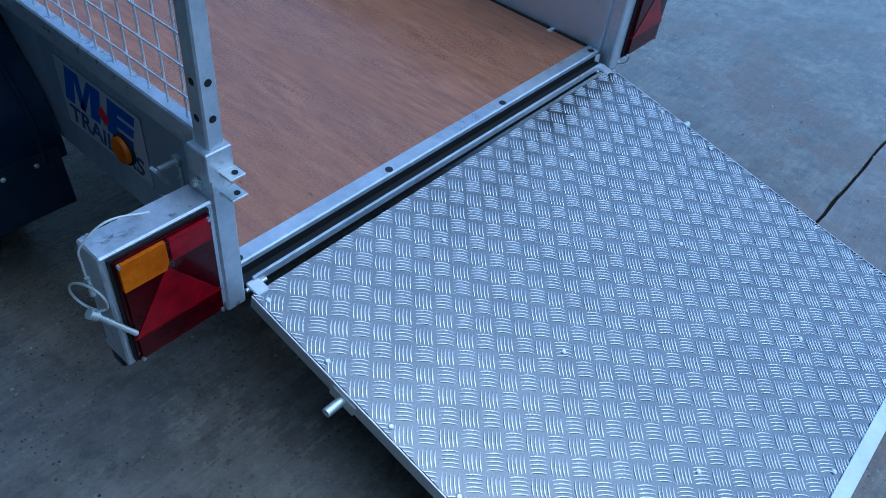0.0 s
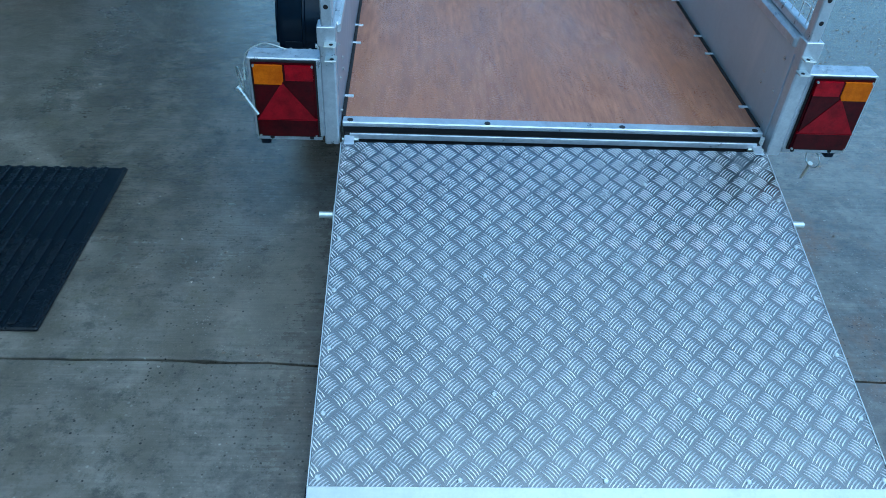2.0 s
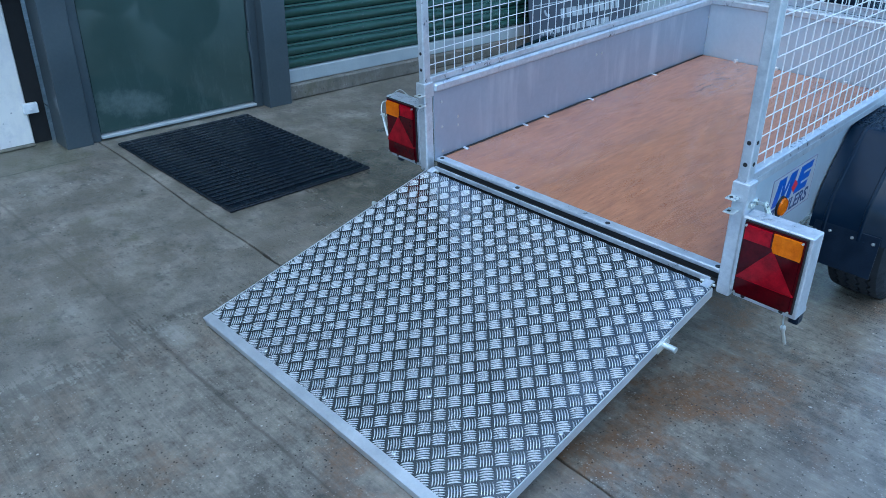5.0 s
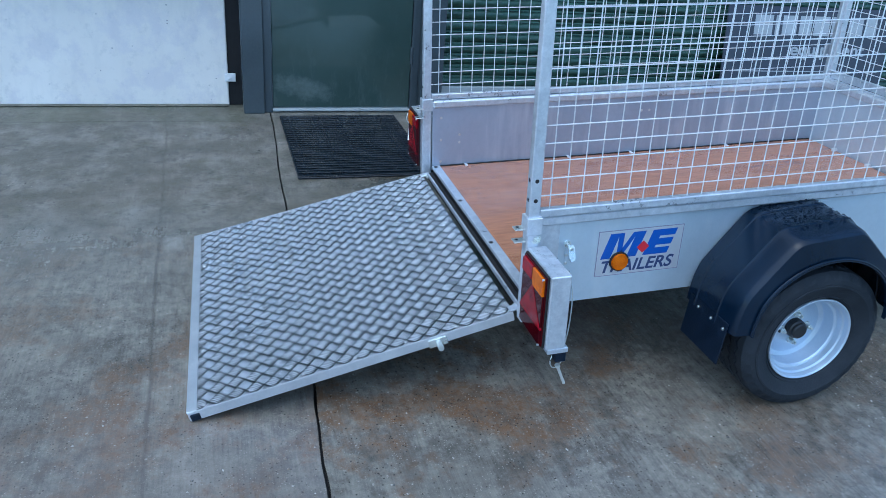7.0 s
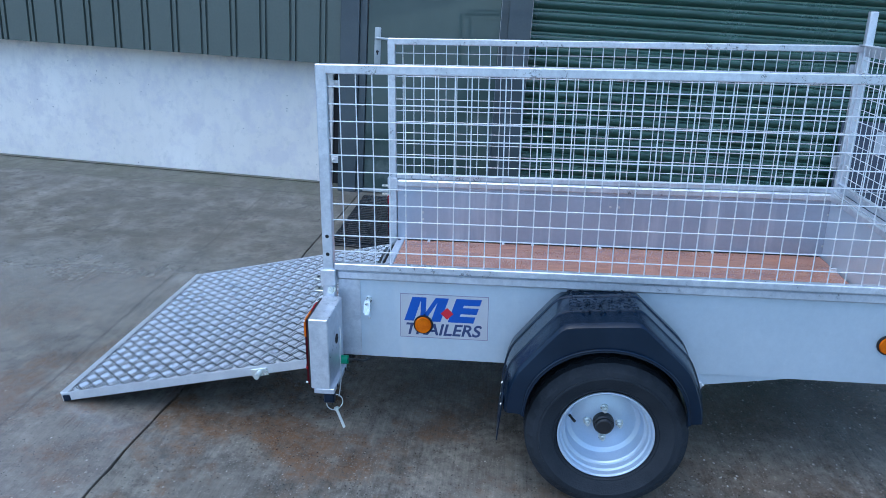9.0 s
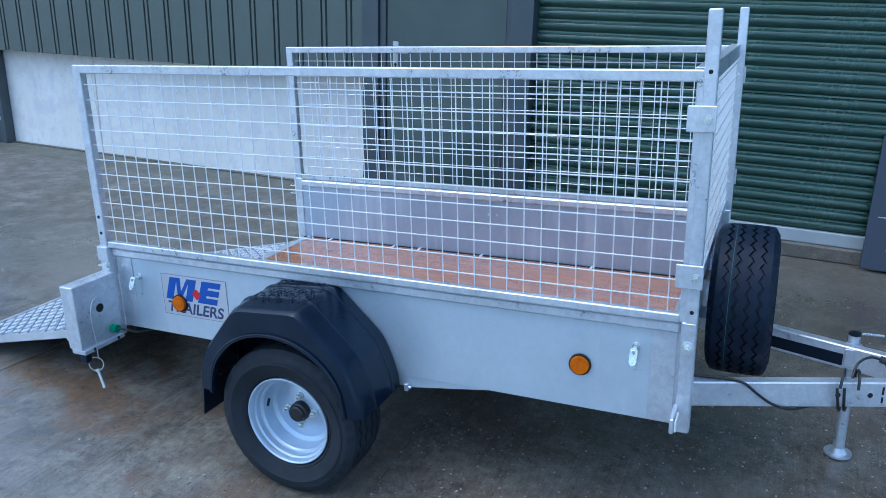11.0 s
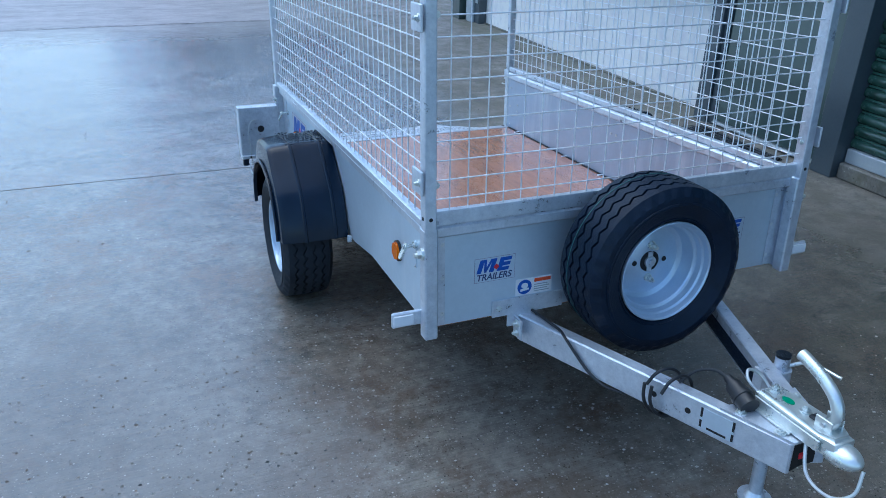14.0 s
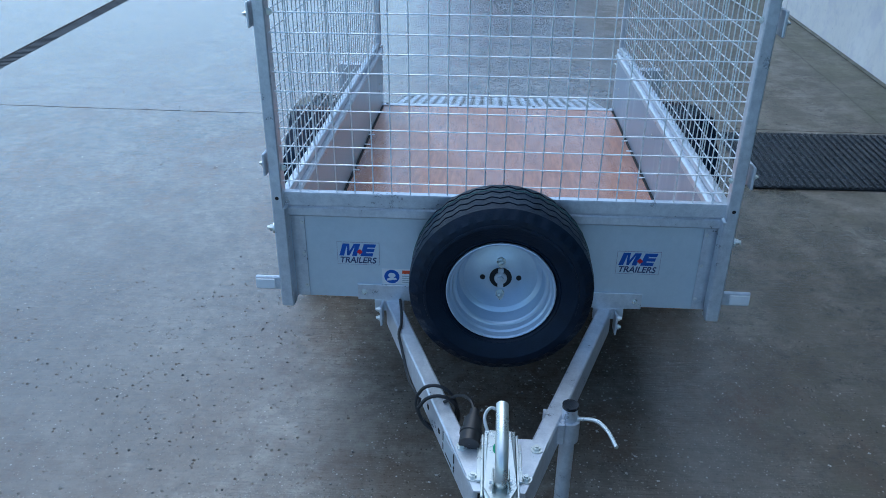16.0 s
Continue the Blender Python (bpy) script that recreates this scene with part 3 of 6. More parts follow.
def ring(bm, centre, normal, radius, r, seg=24, side=6):
    m, _ = frame_of(centre, Vector(centre) + Vector(normal), (0.1, 0.2, 0.9))
    rows = []
    for k in range(seg):
        a = 2 * math.pi * k / seg
        rows.append([bm.verts.new(m @ Vector(((radius + r * math.cos(b)) * math.cos(a), (radius + r * math.cos(b)) * math.sin(a), r * math.sin(b))))
                     for b in np.arange(side) * 2 * math.pi / side])
    for k in range(seg):
        for j in range(side):
            bm.faces.new((rows[k][j], rows[(k + 1) % seg][j], rows[(k + 1) % seg][(j + 1) % side], rows[k][(j + 1) % side]))
    return bm


def lathe(profile, seg, twist=None, closed=False):
    """Turns (along, radius) pairs round the x axis. twist(k, j): an extra (along, radius) for a vertex."""
    bm = bmesh.new()
    rows = []
    for k in range(seg):
        a = 2 * math.pi * k / seg
        row = []
        for j, (u, r) in enumerate(profile):
            du, dr = twist(k, j) if twist else (0, 0)
            row.append(bm.verts.new((u + du, (r + dr) * math.cos(a), (r + dr) * math.sin(a))))
        rows.append(row)
    n = len(profile)
    for k in range(seg):
        a, b = rows[k], rows[(k + 1) % seg]
        for j in range(n if closed else n - 1):
            bm.faces.new((a[j], a[(j + 1) % n], b[(j + 1) % n], b[j]))
    return bm


def prism(bm, outline, lift, m=None):
    """A flat outline in x, y raised by lift along z."""
    m = m or Matrix()
    lo = [bm.verts.new(m @ Vector((x, y, 0))) for x, y in outline]
    hi = [bm.verts.new(m @ Vector((x, y, lift))) for x, y in outline]
    bm.faces.new(lo[::-1])
    bm.faces.new(hi)
    for k in range(len(lo)):
        j = (k + 1) % len(lo)
        bm.faces.new((lo[k], lo[j], hi[j], hi[k]))
    return bm


def bolt(bm, p, way, r=0.008, h=0.006):
    p, way = Vector(p), Vector(way).normalized()
    rod(bm, p, p + way * h * 0.35, r * 1.5, 14)
    rod(bm, p + way * h * 0.35, p + way * h, r, 6)
    rod(bm, p + way * h, p + way * h * 1.5, r * 0.55, 8)
    return bm


# ---- the trailer ----
NOSE_UP = 3.05
T = pose(0, 0, 0.325, NOSE_UP, 0, 0)
trailer = thing("trailer", "galvanised box trailer with mesh sides and lowered ramp", "trailer", T)

# floor, seams and clips
bm = box(-0.605, 0.605, 0.046, 1.993, -0.018, 0.0, 0.001)
part("floor_board", bm, M_FLOOR, trailer, "wet reddish-brown phenolic plywood floor board")
for x in (-0.5, -0.18, 0.18, 0.5):
    part("chassis_beam", beam(bmesh.new(), (x, 0.05, -0.028), (x, 1.93, -0.028), 0.03, 0.02), M_GALV, trailer)
for y in (0.3, 0.7, 1.1, 1.5, 1.9):
    part("chassis_beam", box(-0.54, 0.54, y - 0.015, y + 0.015, -0.034, -0.020), M_GALV, trailer)
for sx in (-1, 1):
    for y in (0.16, 0.52, 0.66, 0.98, 1.5):
        part("floor_clip", box(sx * 0.585, sx * 0.6135, y, y + 0.012, -0.001, 0.004, 0.001), M_WIRE, trailer)
    part("floor_seam", box(sx * 0.601, sx * 0.611, 0.05, 1.988, -0.01, 0.0025, 0), M_DARKHOLE, trailer)
for x in (-0.42, -0.2, 0.14, 0.33, 0.5):
    part("floor_clip", box(x, x + 0.014, 1.970, 1.996, -0.001, 0.012, 0.001), M_WIRE, trailer)

# rear sill of two rails
sill = part("rear_sill", box(-0.607, 0.607, 0.010, 0.046, -0.011, 0.005, 0.003), M_GALV, trailer, "galvanised rear sill rail with bolt holes")
part("sill_lip", box(-0.585, 0.585, -0.019, -0.013, -0.032, -0.015, 0.001), M_GALV, sill)
# two near-black strips put the shade under the sill into colour
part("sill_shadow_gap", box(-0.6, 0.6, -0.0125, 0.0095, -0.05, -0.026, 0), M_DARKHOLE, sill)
part("sill_under_shade", box(-0.605, 0.605, 0.014, 0.045, -0.05, -0.0115, 0), M_DARKHOLE, sill)
for x in (-0.585, -0.195, 0.195, 0.585):
    bm = rod(bmesh.new(), (x, 0.022, 0.004), (x, 0.022, 0.0065), 0.0085, 14)
    part("sill_bolt", bm, M_MACHINE, sill, "dark sunk bolt head")

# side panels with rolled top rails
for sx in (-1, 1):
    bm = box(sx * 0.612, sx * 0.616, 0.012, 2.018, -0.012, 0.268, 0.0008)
    side = part("side_panel", bm, M_SHEET if sx > 0 else M_SHEET_DIM, trailer, "smooth galvanised steel side panel")
    bm = box(sx * 0.600, sx * 0.636, 0.012, 2.018, 0.266, 0.298, 0.006)
    part("top_rail", bm, M_GALV, side)
    for y0, y1 in ((0.012, 0.085), (1.943, 2.018)):
        part("end_fold", box(sx * 0.6165, sx * 0.6195, y0, y1, -0.01, 0.262, 0.0008), M_GALV, side)
    for y, z in ((0.05, 0.22), (0.05, 0.12), (0.05, 0.02), (0.135, 0.14), (0.135, 0.105), (1.02, 0.2), (1.06, 0.2), (2.0, 0.2), (2.0, 0.05)):
        part("rivet", bolt(bmesh.new(), (sx * 0.611, y, z), (-sx, 0, 0), 0.004, 0.003), M_BOLT, side)
    # deeper chassis plate at the axle
    bm = bmesh.new()
    m = Matrix(((0, 0, sx, sx * 0.600), (1, 0, 0, 0), (0, 1, 0, 0), (0, 0, 0, 1)))
    prism(bm, ((0.68, -0.01), (0.68, -0.06), (1.215, -0.052), (1.475, -0.014), (1.475, -0.01)), 0.011, m)
    part("axle_plate", bm, M_SHEET, trailer)

# front panel
front = part("front_panel", box(-0.611, 0.611, 2.003, 2.007, -0.008, 0.275, 0.0008), M_SHEET, trailer, "galvanised steel front panel")
bm = box(-0.618, 0.618, 1.990, 2.033, 0.268, 0.302, 0.006)
part("top_rail", bm, M_GALV, front)
for sx in (-1, 1):
    bm = box(sx * 0.572, sx * 0.624, 2.008, 2.011, -0.006, 0.268, 0.0008)
    part("end_fold", bm, M_GALV, front)
    for z in (0.03, 0.14, 0.24):
        part("rivet", bolt(bmesh.new(), (sx * 0.58, 2.010, z), (0, 1, 0), 0.004, 0.003), M_BOLT, front)

# posts
for sx in (-1, 1):
    bm = bmesh.new()
    beam(bm, (sx * 0.633, -0.012, -0.045), (sx * 0.633, -0.012, 0.29), 0.04, 0.04, (0, 1, 0), 0.004)
    rear = part("rear_post", bm, M_GALV, trailer, "galvanised box-section rear corner post")
    bm = bmesh.new()
    block(bm, sx * 0.609, sx * 0.657, -0.036, 0.012, 0.252, 0.305, 0.002)
    part("socket", bm, M_GALV, rear)
    for z in (0.222, 0.262):
        bm = box(sx * 0.608, sx * 0.638, -0.064, -0.03, z, z + 0.004, 0.001)
        part("pin_lug", bm, M_ZINC, rear, "drilled steel lug for a pin")
        bm = rod(bmesh.new(), (sx * 0.620, -0.052, z - 0.0008), (sx * 0.620, -0.052, z + 0.005), 0.0052, 14)
        part("lug_hole", bm, M_DARKHOLE, rear)
    fx = 0.630 if sx > 0 else 0.624
    bm = beam(bmesh.new(), (sx * fx, 2.040, -0.018), (sx * fx, 2.040, 0.306), 0.038, 0.040, (0, 1, 0), 0.004)
    fpost = part("front_post", bm, M_GALV, trailer, "galvanised box-section front corner post")
    bm = beam(bmesh.new(), (sx * (fx + 0.002), 2.044, 0.296), (sx * (fx + 0.002), 2.044, 1.088), 0.032, 0.032, (0, 1, 0), 0.003)
    part("upright", bm, M_GALV, fpost, "tall square galvanised upright")
    for z in (0.335, 0.945):
        part("pin_hole", rod(bmesh.new(), (sx * (fx + 0.0178), 2.044, z), (sx * (fx + 0.0190), 2.044, z), 0.0055, 14), M_DARKHOLE, fpost)
        part("pin_hole", rod(bmesh.new(), (sx * (fx + 0.002), 2.0590, z), (sx * (fx + 0.002), 2.0603, z), 0.0055, 14), M_DARKHOLE, fpost)
    bm = bolt(bmesh.new(), (sx * (fx + 0.019), 2.041, 0.235), (sx, 0, 0), 0.011, 0.016)
    part("post_bolt", bm, M_ZINC, fpost)
    # side marker stubs
    bm = bmesh.new()
    block(bm, sx * 0.640, sx * 0.732, 2.016, 2.028, 0.020, 0.064, 0.003)
    stub = part("marker_bracket", bm, M_GALV, trailer, "galvanised marker bracket with white reflector")
    part("white_reflector", box(sx * 0.672, sx * 0.73, 2.029, 2.034, 0.026, 0.058, 0.002), M_WHITE, stub)


# mesh infill panels
WIRE_R = 0.0019


def wire_mesh(length, along):
    bm = bmesh.new()
    rod(bm, (0, 0, 0), tuple(length * c for c in along), WIRE_R, 6)
    return finish(bm, "wire", M_WIRE)


def infill(name, m, length, z0, z1, nx, nz, frame_bm, label, frame_mat=None):
    ob = part(name, frame_bm, frame_mat or M_GALV, trailer, label, m)
    up, flat = wire_mesh(z1 - z0, (0, 0, 1)), wire_mesh(length, (1, 0, 0))
    for k in range(1, nx):
        part("wire", up, None, ob, "", pose(length * k / nx, 0.002, z0))
    for k in range(1, nz):
        part("wire", flat, None, ob, "", pose(0, -0.0018, z0 + (z1 - z0) * k / nz))
    return ob


ZB, ZT = 0.312, 0.935
for sx in (-1, 1):
    # local x runs from the rear to the front, local y to the inside
    m = Matrix(((0, -sx, 0, sx * 0.631), (1, 0, 0, -0.010), (0, 0, 1, 0), (0, 0, 0, 1)))
    bm = bmesh.new()
    beam(bm, (-0.02, 0, ZT), (2.050, 0, ZT), 0.028, 0.028, (0, 0, 1), 0.003)
    beam(bm, (-0.002, 0, 0.22), (-0.002, 0, ZT + 0.014), 0.034, 0.03, (0, 1, 0), 0.003)
    beam(bm, (2.036, 0, ZB - 0.01), (2.036, 0, ZT - 0.014), 0.026, 0.026, (0, 1, 0), 0.003)
    beam(bm, (0.016, 0, ZB), (2.024, 0, ZB), 0.026, 0.024, (0, 0, 1), 0.003)
    panel = infill("mesh_side", m, 2.04, ZB, ZT, 41, 12, bm, "galvanised welded-mesh side in a square tube frame")
    for z in (0.355, 0.415):
        part("pin_hole", rod(bmesh.new(), (-0.002, -0.0155, z), (-0.002, -0.0145, z), 0.0062, 12), M_DARKHOLE, panel)
        part("pin_hole", rod(bmesh.new(), (-0.0195, 0, z), (-0.0185, 0, z), 0.0062, 12), M_DARKHOLE, panel)
    for z in (0.435, 0.835):
        bm = box(2.008, 2.076, -0.0300, -0.0225, z - 0.032, z + 0.032, 0.002)
        cl = part("clasp_plate", bm, M_GALV, panel, "folded galvanised clasp plate")
        part("clasp_bolt", bolt(bmesh.new(), (2.058, -0.0300, z), (0, -1, 0), 0.007, 0.009), M_ZINC, panel)
# front infill: local x runs from one post to the other
m = Matrix(((-1, 0, 0, 0.622), (0, -1, 0, 2.036), (0, 0, 1, 0), (0, 0, 0, 1)))
bm = bmesh.new()
block(bm, 0, 1.244, -0.004, 0.0, 0.905, 0.953, 0.001)
block(bm, 0, 1.244, -0.004, 0.03, 0.950, 0.954, 0.001)
block(bm, 0, 1.244, -0.004, 0.0, 0.309, 0.345, 0.001)
block(bm, 0, 1.244, 0.006, 0.03, 0.3025, 0.3085, 0)
block(bm, 0, 1.244, -0.004, 0.016, 0.344, 0.348, 0.001)
fm = infill("mesh_front", m, 1.244, 0.33, 0.94, 24, 12, bm, "galvanised welded-mesh front with angle-iron rails")
for x in (0.012, 1.232):
    for z in (0.42, 0.84):
        part("rail_bolt", bolt(bmesh.new(), (x, -0.004, z), (0, -1, 0), 0.006, 0.006), M_ZINC, fm)


# lamp boxes with light clusters
def lamp_box(sx):
    bm = bmesh.new()
    block(bm, sx * 0.652, sx * 0.844, -0.030, 0.030, -0.020, 0.214, 0.003)
    lb = part("lamp_box", bm, M_GALV, trailer, "galvanised steel lamp box on the rear post")
    part("lower_strap", box(sx * 0.66, sx * 0.842, -0.022, 0.042, -0.038, -0.021, 0.002), M_GALV, lb)
    for x in (0.69, 0.80):
        part("hole", rod(bmesh.new(), (sx * x, -0.0235, -0.029), (sx * x, -0.0215, -0.029), 0.006, 12), M_DARKHOLE, lb)
        part("hole", rod(bmesh.new(), (sx * x, 0.0405, -0.029), (sx * x, 0.0435, -0.029), 0.006, 12), M_DARKHOLE, lb)
    part("hole", rod(bmesh.new(), (sx * 0.741, 0.0295, 0.106), (sx * 0.741, 0.0315, 0.106), 0.016, 18), M_DARKHOLE, lb)
    m = Matrix(((sx, 0, 0, 0), (0, 0, -1, -0.0305), (0, 1, 0, 0), (0, 0, 0, 1)))
    x0, x1, z0, z1 = 0.664, 0.834, -0.018, 0.209
    ob = part("rear_light", prism(bmesh.new(), ((x0, z0), (x1, z0), (x1, z1), (x0, z1)), 0.006, m), M_DARKHOLE, lb, "rectangular red and amber rear light")
    body = bmesh.new()
    prism(body, ((x0 + .004, z0 + .004), (x1 - .004, z0 + .004), (x1 - .004, z1 - .004), (x0 + .004, z1 - .004)), 0.016, m)
    es = [e for e in body.edges if max(abs((m.inverted() @ v.co).z - 0.016) for v in e.verts) < 1e-4]
    bmesh.ops.bevel(body, geom=es, offset=0.005, segments=2, affect="EDGES")
    part("lens", body, M_REDBODY, lb, "deep red lens")
    xm, hh = x0 + 0.090, z1 - z0
    part("amber_lens", prism(bmesh.new(), ((xm + .002, z1 - .062), (x1 - .008, z1 - .062), (x1 - .008, z1 - .008), (xm - .004, z1 - .008), (xm - .004, z1 - .050)), 0.0180, m), M_AMBER, lb, "amber indicator lens")
    part("stop_lens", prism(bmesh.new(), ((x0 + .008, z1 - .050), (xm - .010, z1 - .050), (xm - .010, z1 - .008), (x0 + .008, z1 - .008)), 0.0178, m), M_REDBRIGHT, lb, "bright red stop lens")
    base = z1 - 0.73 * hh
    part("triangle_reflector", prism(bmesh.new(), ((x0 + .007, base), (x1 - .007, base), (xm + .001, z1 - .056)), 0.0176, m), M_REDREFL, lb, "red triangular reflector")
    part("lens_seam", prism(bmesh.new(), ((x0 + .005, base - .0035), (x1 - .005, base - .0035), (x1 - .005, base - .0015), (x0 + .005, base - .0015)), 0.0172, m), M_REDBRIGHT, lb)
    for x in (x0 + .009, x1 - .009):
        for z in (z0 + .009, z1 - .009):
            part("lens_screw", rod(bmesh.new(), m @ Vector((x, z, 0.014)), m @ Vector((x, z, 0.0195)), 0.0032, 10), M_BOLT, lb)
    part("rubber_block", box(sx * 0.812, sx * 0.840, 0.006, 0.040, -0.072, -0.038, 0.004), M_RUBBER, lb, "black rubber block")
    # lynch pin on its wire
    bm = bmesh.new()
    if sx < 0:
        cord(bm, ((-0.74, 0.0, 0.224), (-0.80, 0.01, 0.235), (-0.846, 0.012, 0.212), (-0.855, 0.0, 0.19), (-0.858, -0.010, 0.165)), 0.0018, 6)
        part("pin_wire", bm, M_CABLE, lb)
        part("ferrule", rod(bmesh.new(), (-0.857, -0.008, 0.172), (-0.858, -0.014, 0.140), 0.0042, 10), M_ZINC, lb)
        part("split_ring", ring(bmesh.new(), (-0.868, -0.022, 0.150), (0.9, 0.42, 0.1), 0.030, 0.0021), M_ZINC, lb)
        bm = rod(bmesh.new(), (-0.872, -0.030, 0.122), (-0.826, -0.048, 0.056), 0.0048, 10)
        rod(bm, (-0.877, -0.028, 0.127), (-0.868, -0.031, 0.117), 0.0090, 12)
    else:
        cord(bm, ((0.76, 0.045, 0.155), (0.79, 0.056, 0.15), (0.805, 0.056, 0.10), (0.80, 0.055, 0.0), (0.795, 0.045, -0.07)), 0.0018, 6)
        part("pin_wire", bm, M_CABLE, lb)
        part("split_ring", ring(bmesh.new(), (0.795, 0.03, -0.092), (0.9, 0.4, 0.1), 0.026, 0.0017), M_ZINC, lb)
        bm = rod(bmesh.new(), (0.796, 0.035, -0.115), (0.802, 0.060, -0.178), 0.0045, 10)
        rod(bm, (0.796, 0.034, -0.110), (0.797, 0.037, -0.118), 0.008, 12)
    part("lynch_pin", bm, M_ZINC, lb, "zinc-plated lynch pin")
    bm = rod(bmesh.new(), (sx * 0.70, 0.033, 0.012), (sx * 0.70, 0.056, 0.012), 0.015, 14)
    part("cable_gland", bm, M_GREEN, lb, "green cable gland")
    bm = cord(bmesh.new(), ((sx * 0.70, 0.05, 0.012), (sx * 0.685, 0.08, 0.006), (sx * 0.655, 0.10, -0.012), (sx * 0.60, 0.12, -0.022)), 0.0035)
    part("cable", bm, M_BLACK, lb)
    part("post_bolt", bolt(bmesh.new(), (sx * 0.648, -0.004, 0.236), (sx, 0, 0.2), 0.010, 0.012), M_ZINC, lb)


lamp_box(-1)
lamp_box(1)


# standing rain on the lamp boxes and the floor
def rain(parent, spots):
    bm = bmesh.new()
    for x, y, z, r, flat in spots:
        bmesh.ops.create_icosphere(bm, subdivisions=1, radius=1, matrix=Matrix.Translation((x, y, z)) @ Matrix.Diagonal((r, r * 1.2, r * flat, 1)))
    tagged(part("standing_rain", bm, M_WATER, parent, "clear standing raindrops"), kind="stuff")


rnd = random.Random(3)
for sx in (-1, 1):
    rain(trailer, [(sx * rnd.uniform(0.66, 0.84), rnd.uniform(-0.02, 0.03), 0.2142, rnd.uniform(0.002, 0.006), 0.35) for _ in range(40)])
rain(trailer, [(rnd.uniform(-0.57, 0.57), 0.07 + 1.85 * rnd.random() ** 1.5, 0.0002, rnd.uniform(0.0015, 0.0048), 0.35) for _ in range(420)])


def letters(parent, text, m, size, width, material, shear=0.0):
    """A line of raised letters of that width, its foot along local x."""
    cu = bpy.data.curves.new("lettering", "FONT")
    cu.body, cu.size, cu.shear, cu.extrude, cu.offset = text, size, shear, 0.0003, 0.022 * size
    tmp = bpy.data.objects.new("lettering", cu)
    me = bpy.data.meshes.new_from_object(tmp)
    bpy.data.objects.remove(tmp)
    xs_ = [v.co.x for v in me.vertices]
    me.transform(m @ Matrix.Diagonal((width / (max(xs_) - min(xs_)), 1, 1, 1)) @ Matrix.Translation((-min(xs_), 0, 0)))
    me.materials.clear()
    me.materials.append(material)
    return part("lettering", me, None, parent)


# decals: a pale plate with slanted blue shapes, a red mark and a row of small bars
def decal(m, w, h, parent, ground, label):
    ob = part("logo_decal", prism(bmesh.new(), ((0, 0), (w, 0), (w, h), (0, h)), 0.0012, m), ground, parent, label)
    e = 0.0042 * w / 0.29
    for a in (((0, 0), (w, 0), (w, e / 2), (0, e / 2)), ((0, h - e / 2), (w, h - e / 2), (w, h), (0, h)),
              ((0, 0), (e / 2, 0), (e / 2, h), (0, h)), ((w - e / 2, 0), (w, 0), (w, h), (w - e / 2, h))):
        part("border_line", prism(bmesh.new(), a, 0.0015, m), M_BORDER, ob)
    k, s = w / 0.29, h / 0.155
    lean = 0.026 * k

    def slab(x0, x1, z0, z1):
        top, low = (z1 - 0.062 * s) / (0.08 * s) * lean, (z0 - 0.062 * s) / (0.08 * s) * lean
        shape = prism(bmesh.new(), ((x0 * k + low, z0), (x1 * k + low, z0), (x1 * k + top, z1), (x0 * k + top, z1)), 0.0019, m)
        part("blue_block", shape, M_BLUE, ob)
    lo, hi = 0.060 * s, 0.144 * s
    slab(0.014, 0.046, lo, hi)
    slab(0.102, 0.134, lo, hi)
    for a0, a1, b0, b1 in ((0.042, 0.060, 0.066, 0.083), (0.090, 0.106, 0.065, 0.082)):
        wedge = prism(bmesh.new(), ((a0 * k + lean * 1.05, hi), (a1 * k + lean * 1.05, hi), (b1 * k + lean * 0.02, lo + 0.002 * s), (b0 * k + lean * 0.02, lo + 0.002 * s)), 0.0018, m)
        part("blue_block", wedge, M_BLUE, ob)
    slab(0.158, 0.190, lo, hi)
    for q in (0, 1, 2):
        slab(0.190, 0.242, lo + q * 0.031 * s, lo + q * 0.031 * s + 0.022 * s)
    cx, cz, q = 0.155 * k, 0.090 * s, 0.021 * k
    part("red_mark", prism(bmesh.new(), ((cx - q, cz), (cx, cz - q), (cx + q, cz), (cx, cz + q)), 0.0022, m), M_RED, ob)
    letters(ob, "TRAILERS", m @ Matrix.Translation((0.020 * k, 0.012 * s, 0.0013)), 0.040 * s / 0.70, 0.250 * k, M_NAVY, 0.22)


side_r = Matrix(((0, 0, 1, 0.6162), (1, 0, 0, 0.216), (0, 1, 0, 0.066), (0, 0, 0, 1)))
decal(side_r, 0.29, 0.155, trailer, M_DECAL, "pale decal with blue shapes and red mark")
side_l = Matrix(((0, 0, -1, -0.6162), (-1, 0, 0, 0.506), (0, 1, 0, 0.066), (0, 0, 0, 1)))
decal(side_l, 0.29, 0.155, trailer, M_DECAL, "pale decal with blue shapes and red mark")
for x in (0.482, -0.338):
    decal(Matrix(((-1, 0, 0, x), (0, 0, 1, 2.007), (0, 1, 0, 0.105), (0, 0, 0, 1))), 0.126, 0.074, trailer, M_SHEET, "small clear decal with blue shapes and red mark")
# warning label
m = Matrix(((-1, 0, 0, 0.350), (0, 0, 1, 2.007), (0, 1, 0, 0.0415), (0, 0, 0, 1)))
ob = part("warning_label", prism(bmesh.new(), ((0, 0), (0.118, 0), (0.118, 0.052), (0, 0.052)), 0.001, m), M_WHITE, trailer, "white warning label with blue disc and red bar")
part("blue_disc", prism(bmesh.new(), [(0.029 + 0.023 * math.cos(a), 0.026 + 0.023 * math.sin(a)) for a in np.arange(28) * math.pi / 14], 0.0014, m), M_BLUE, ob)
bm = prism(bmesh.new(), [(0.029 + 0.011 * math.cos(a), 0.030 + 0.009 * math.sin(a)) for a in np.arange(20) * math.pi / 10], 0.0017, m)
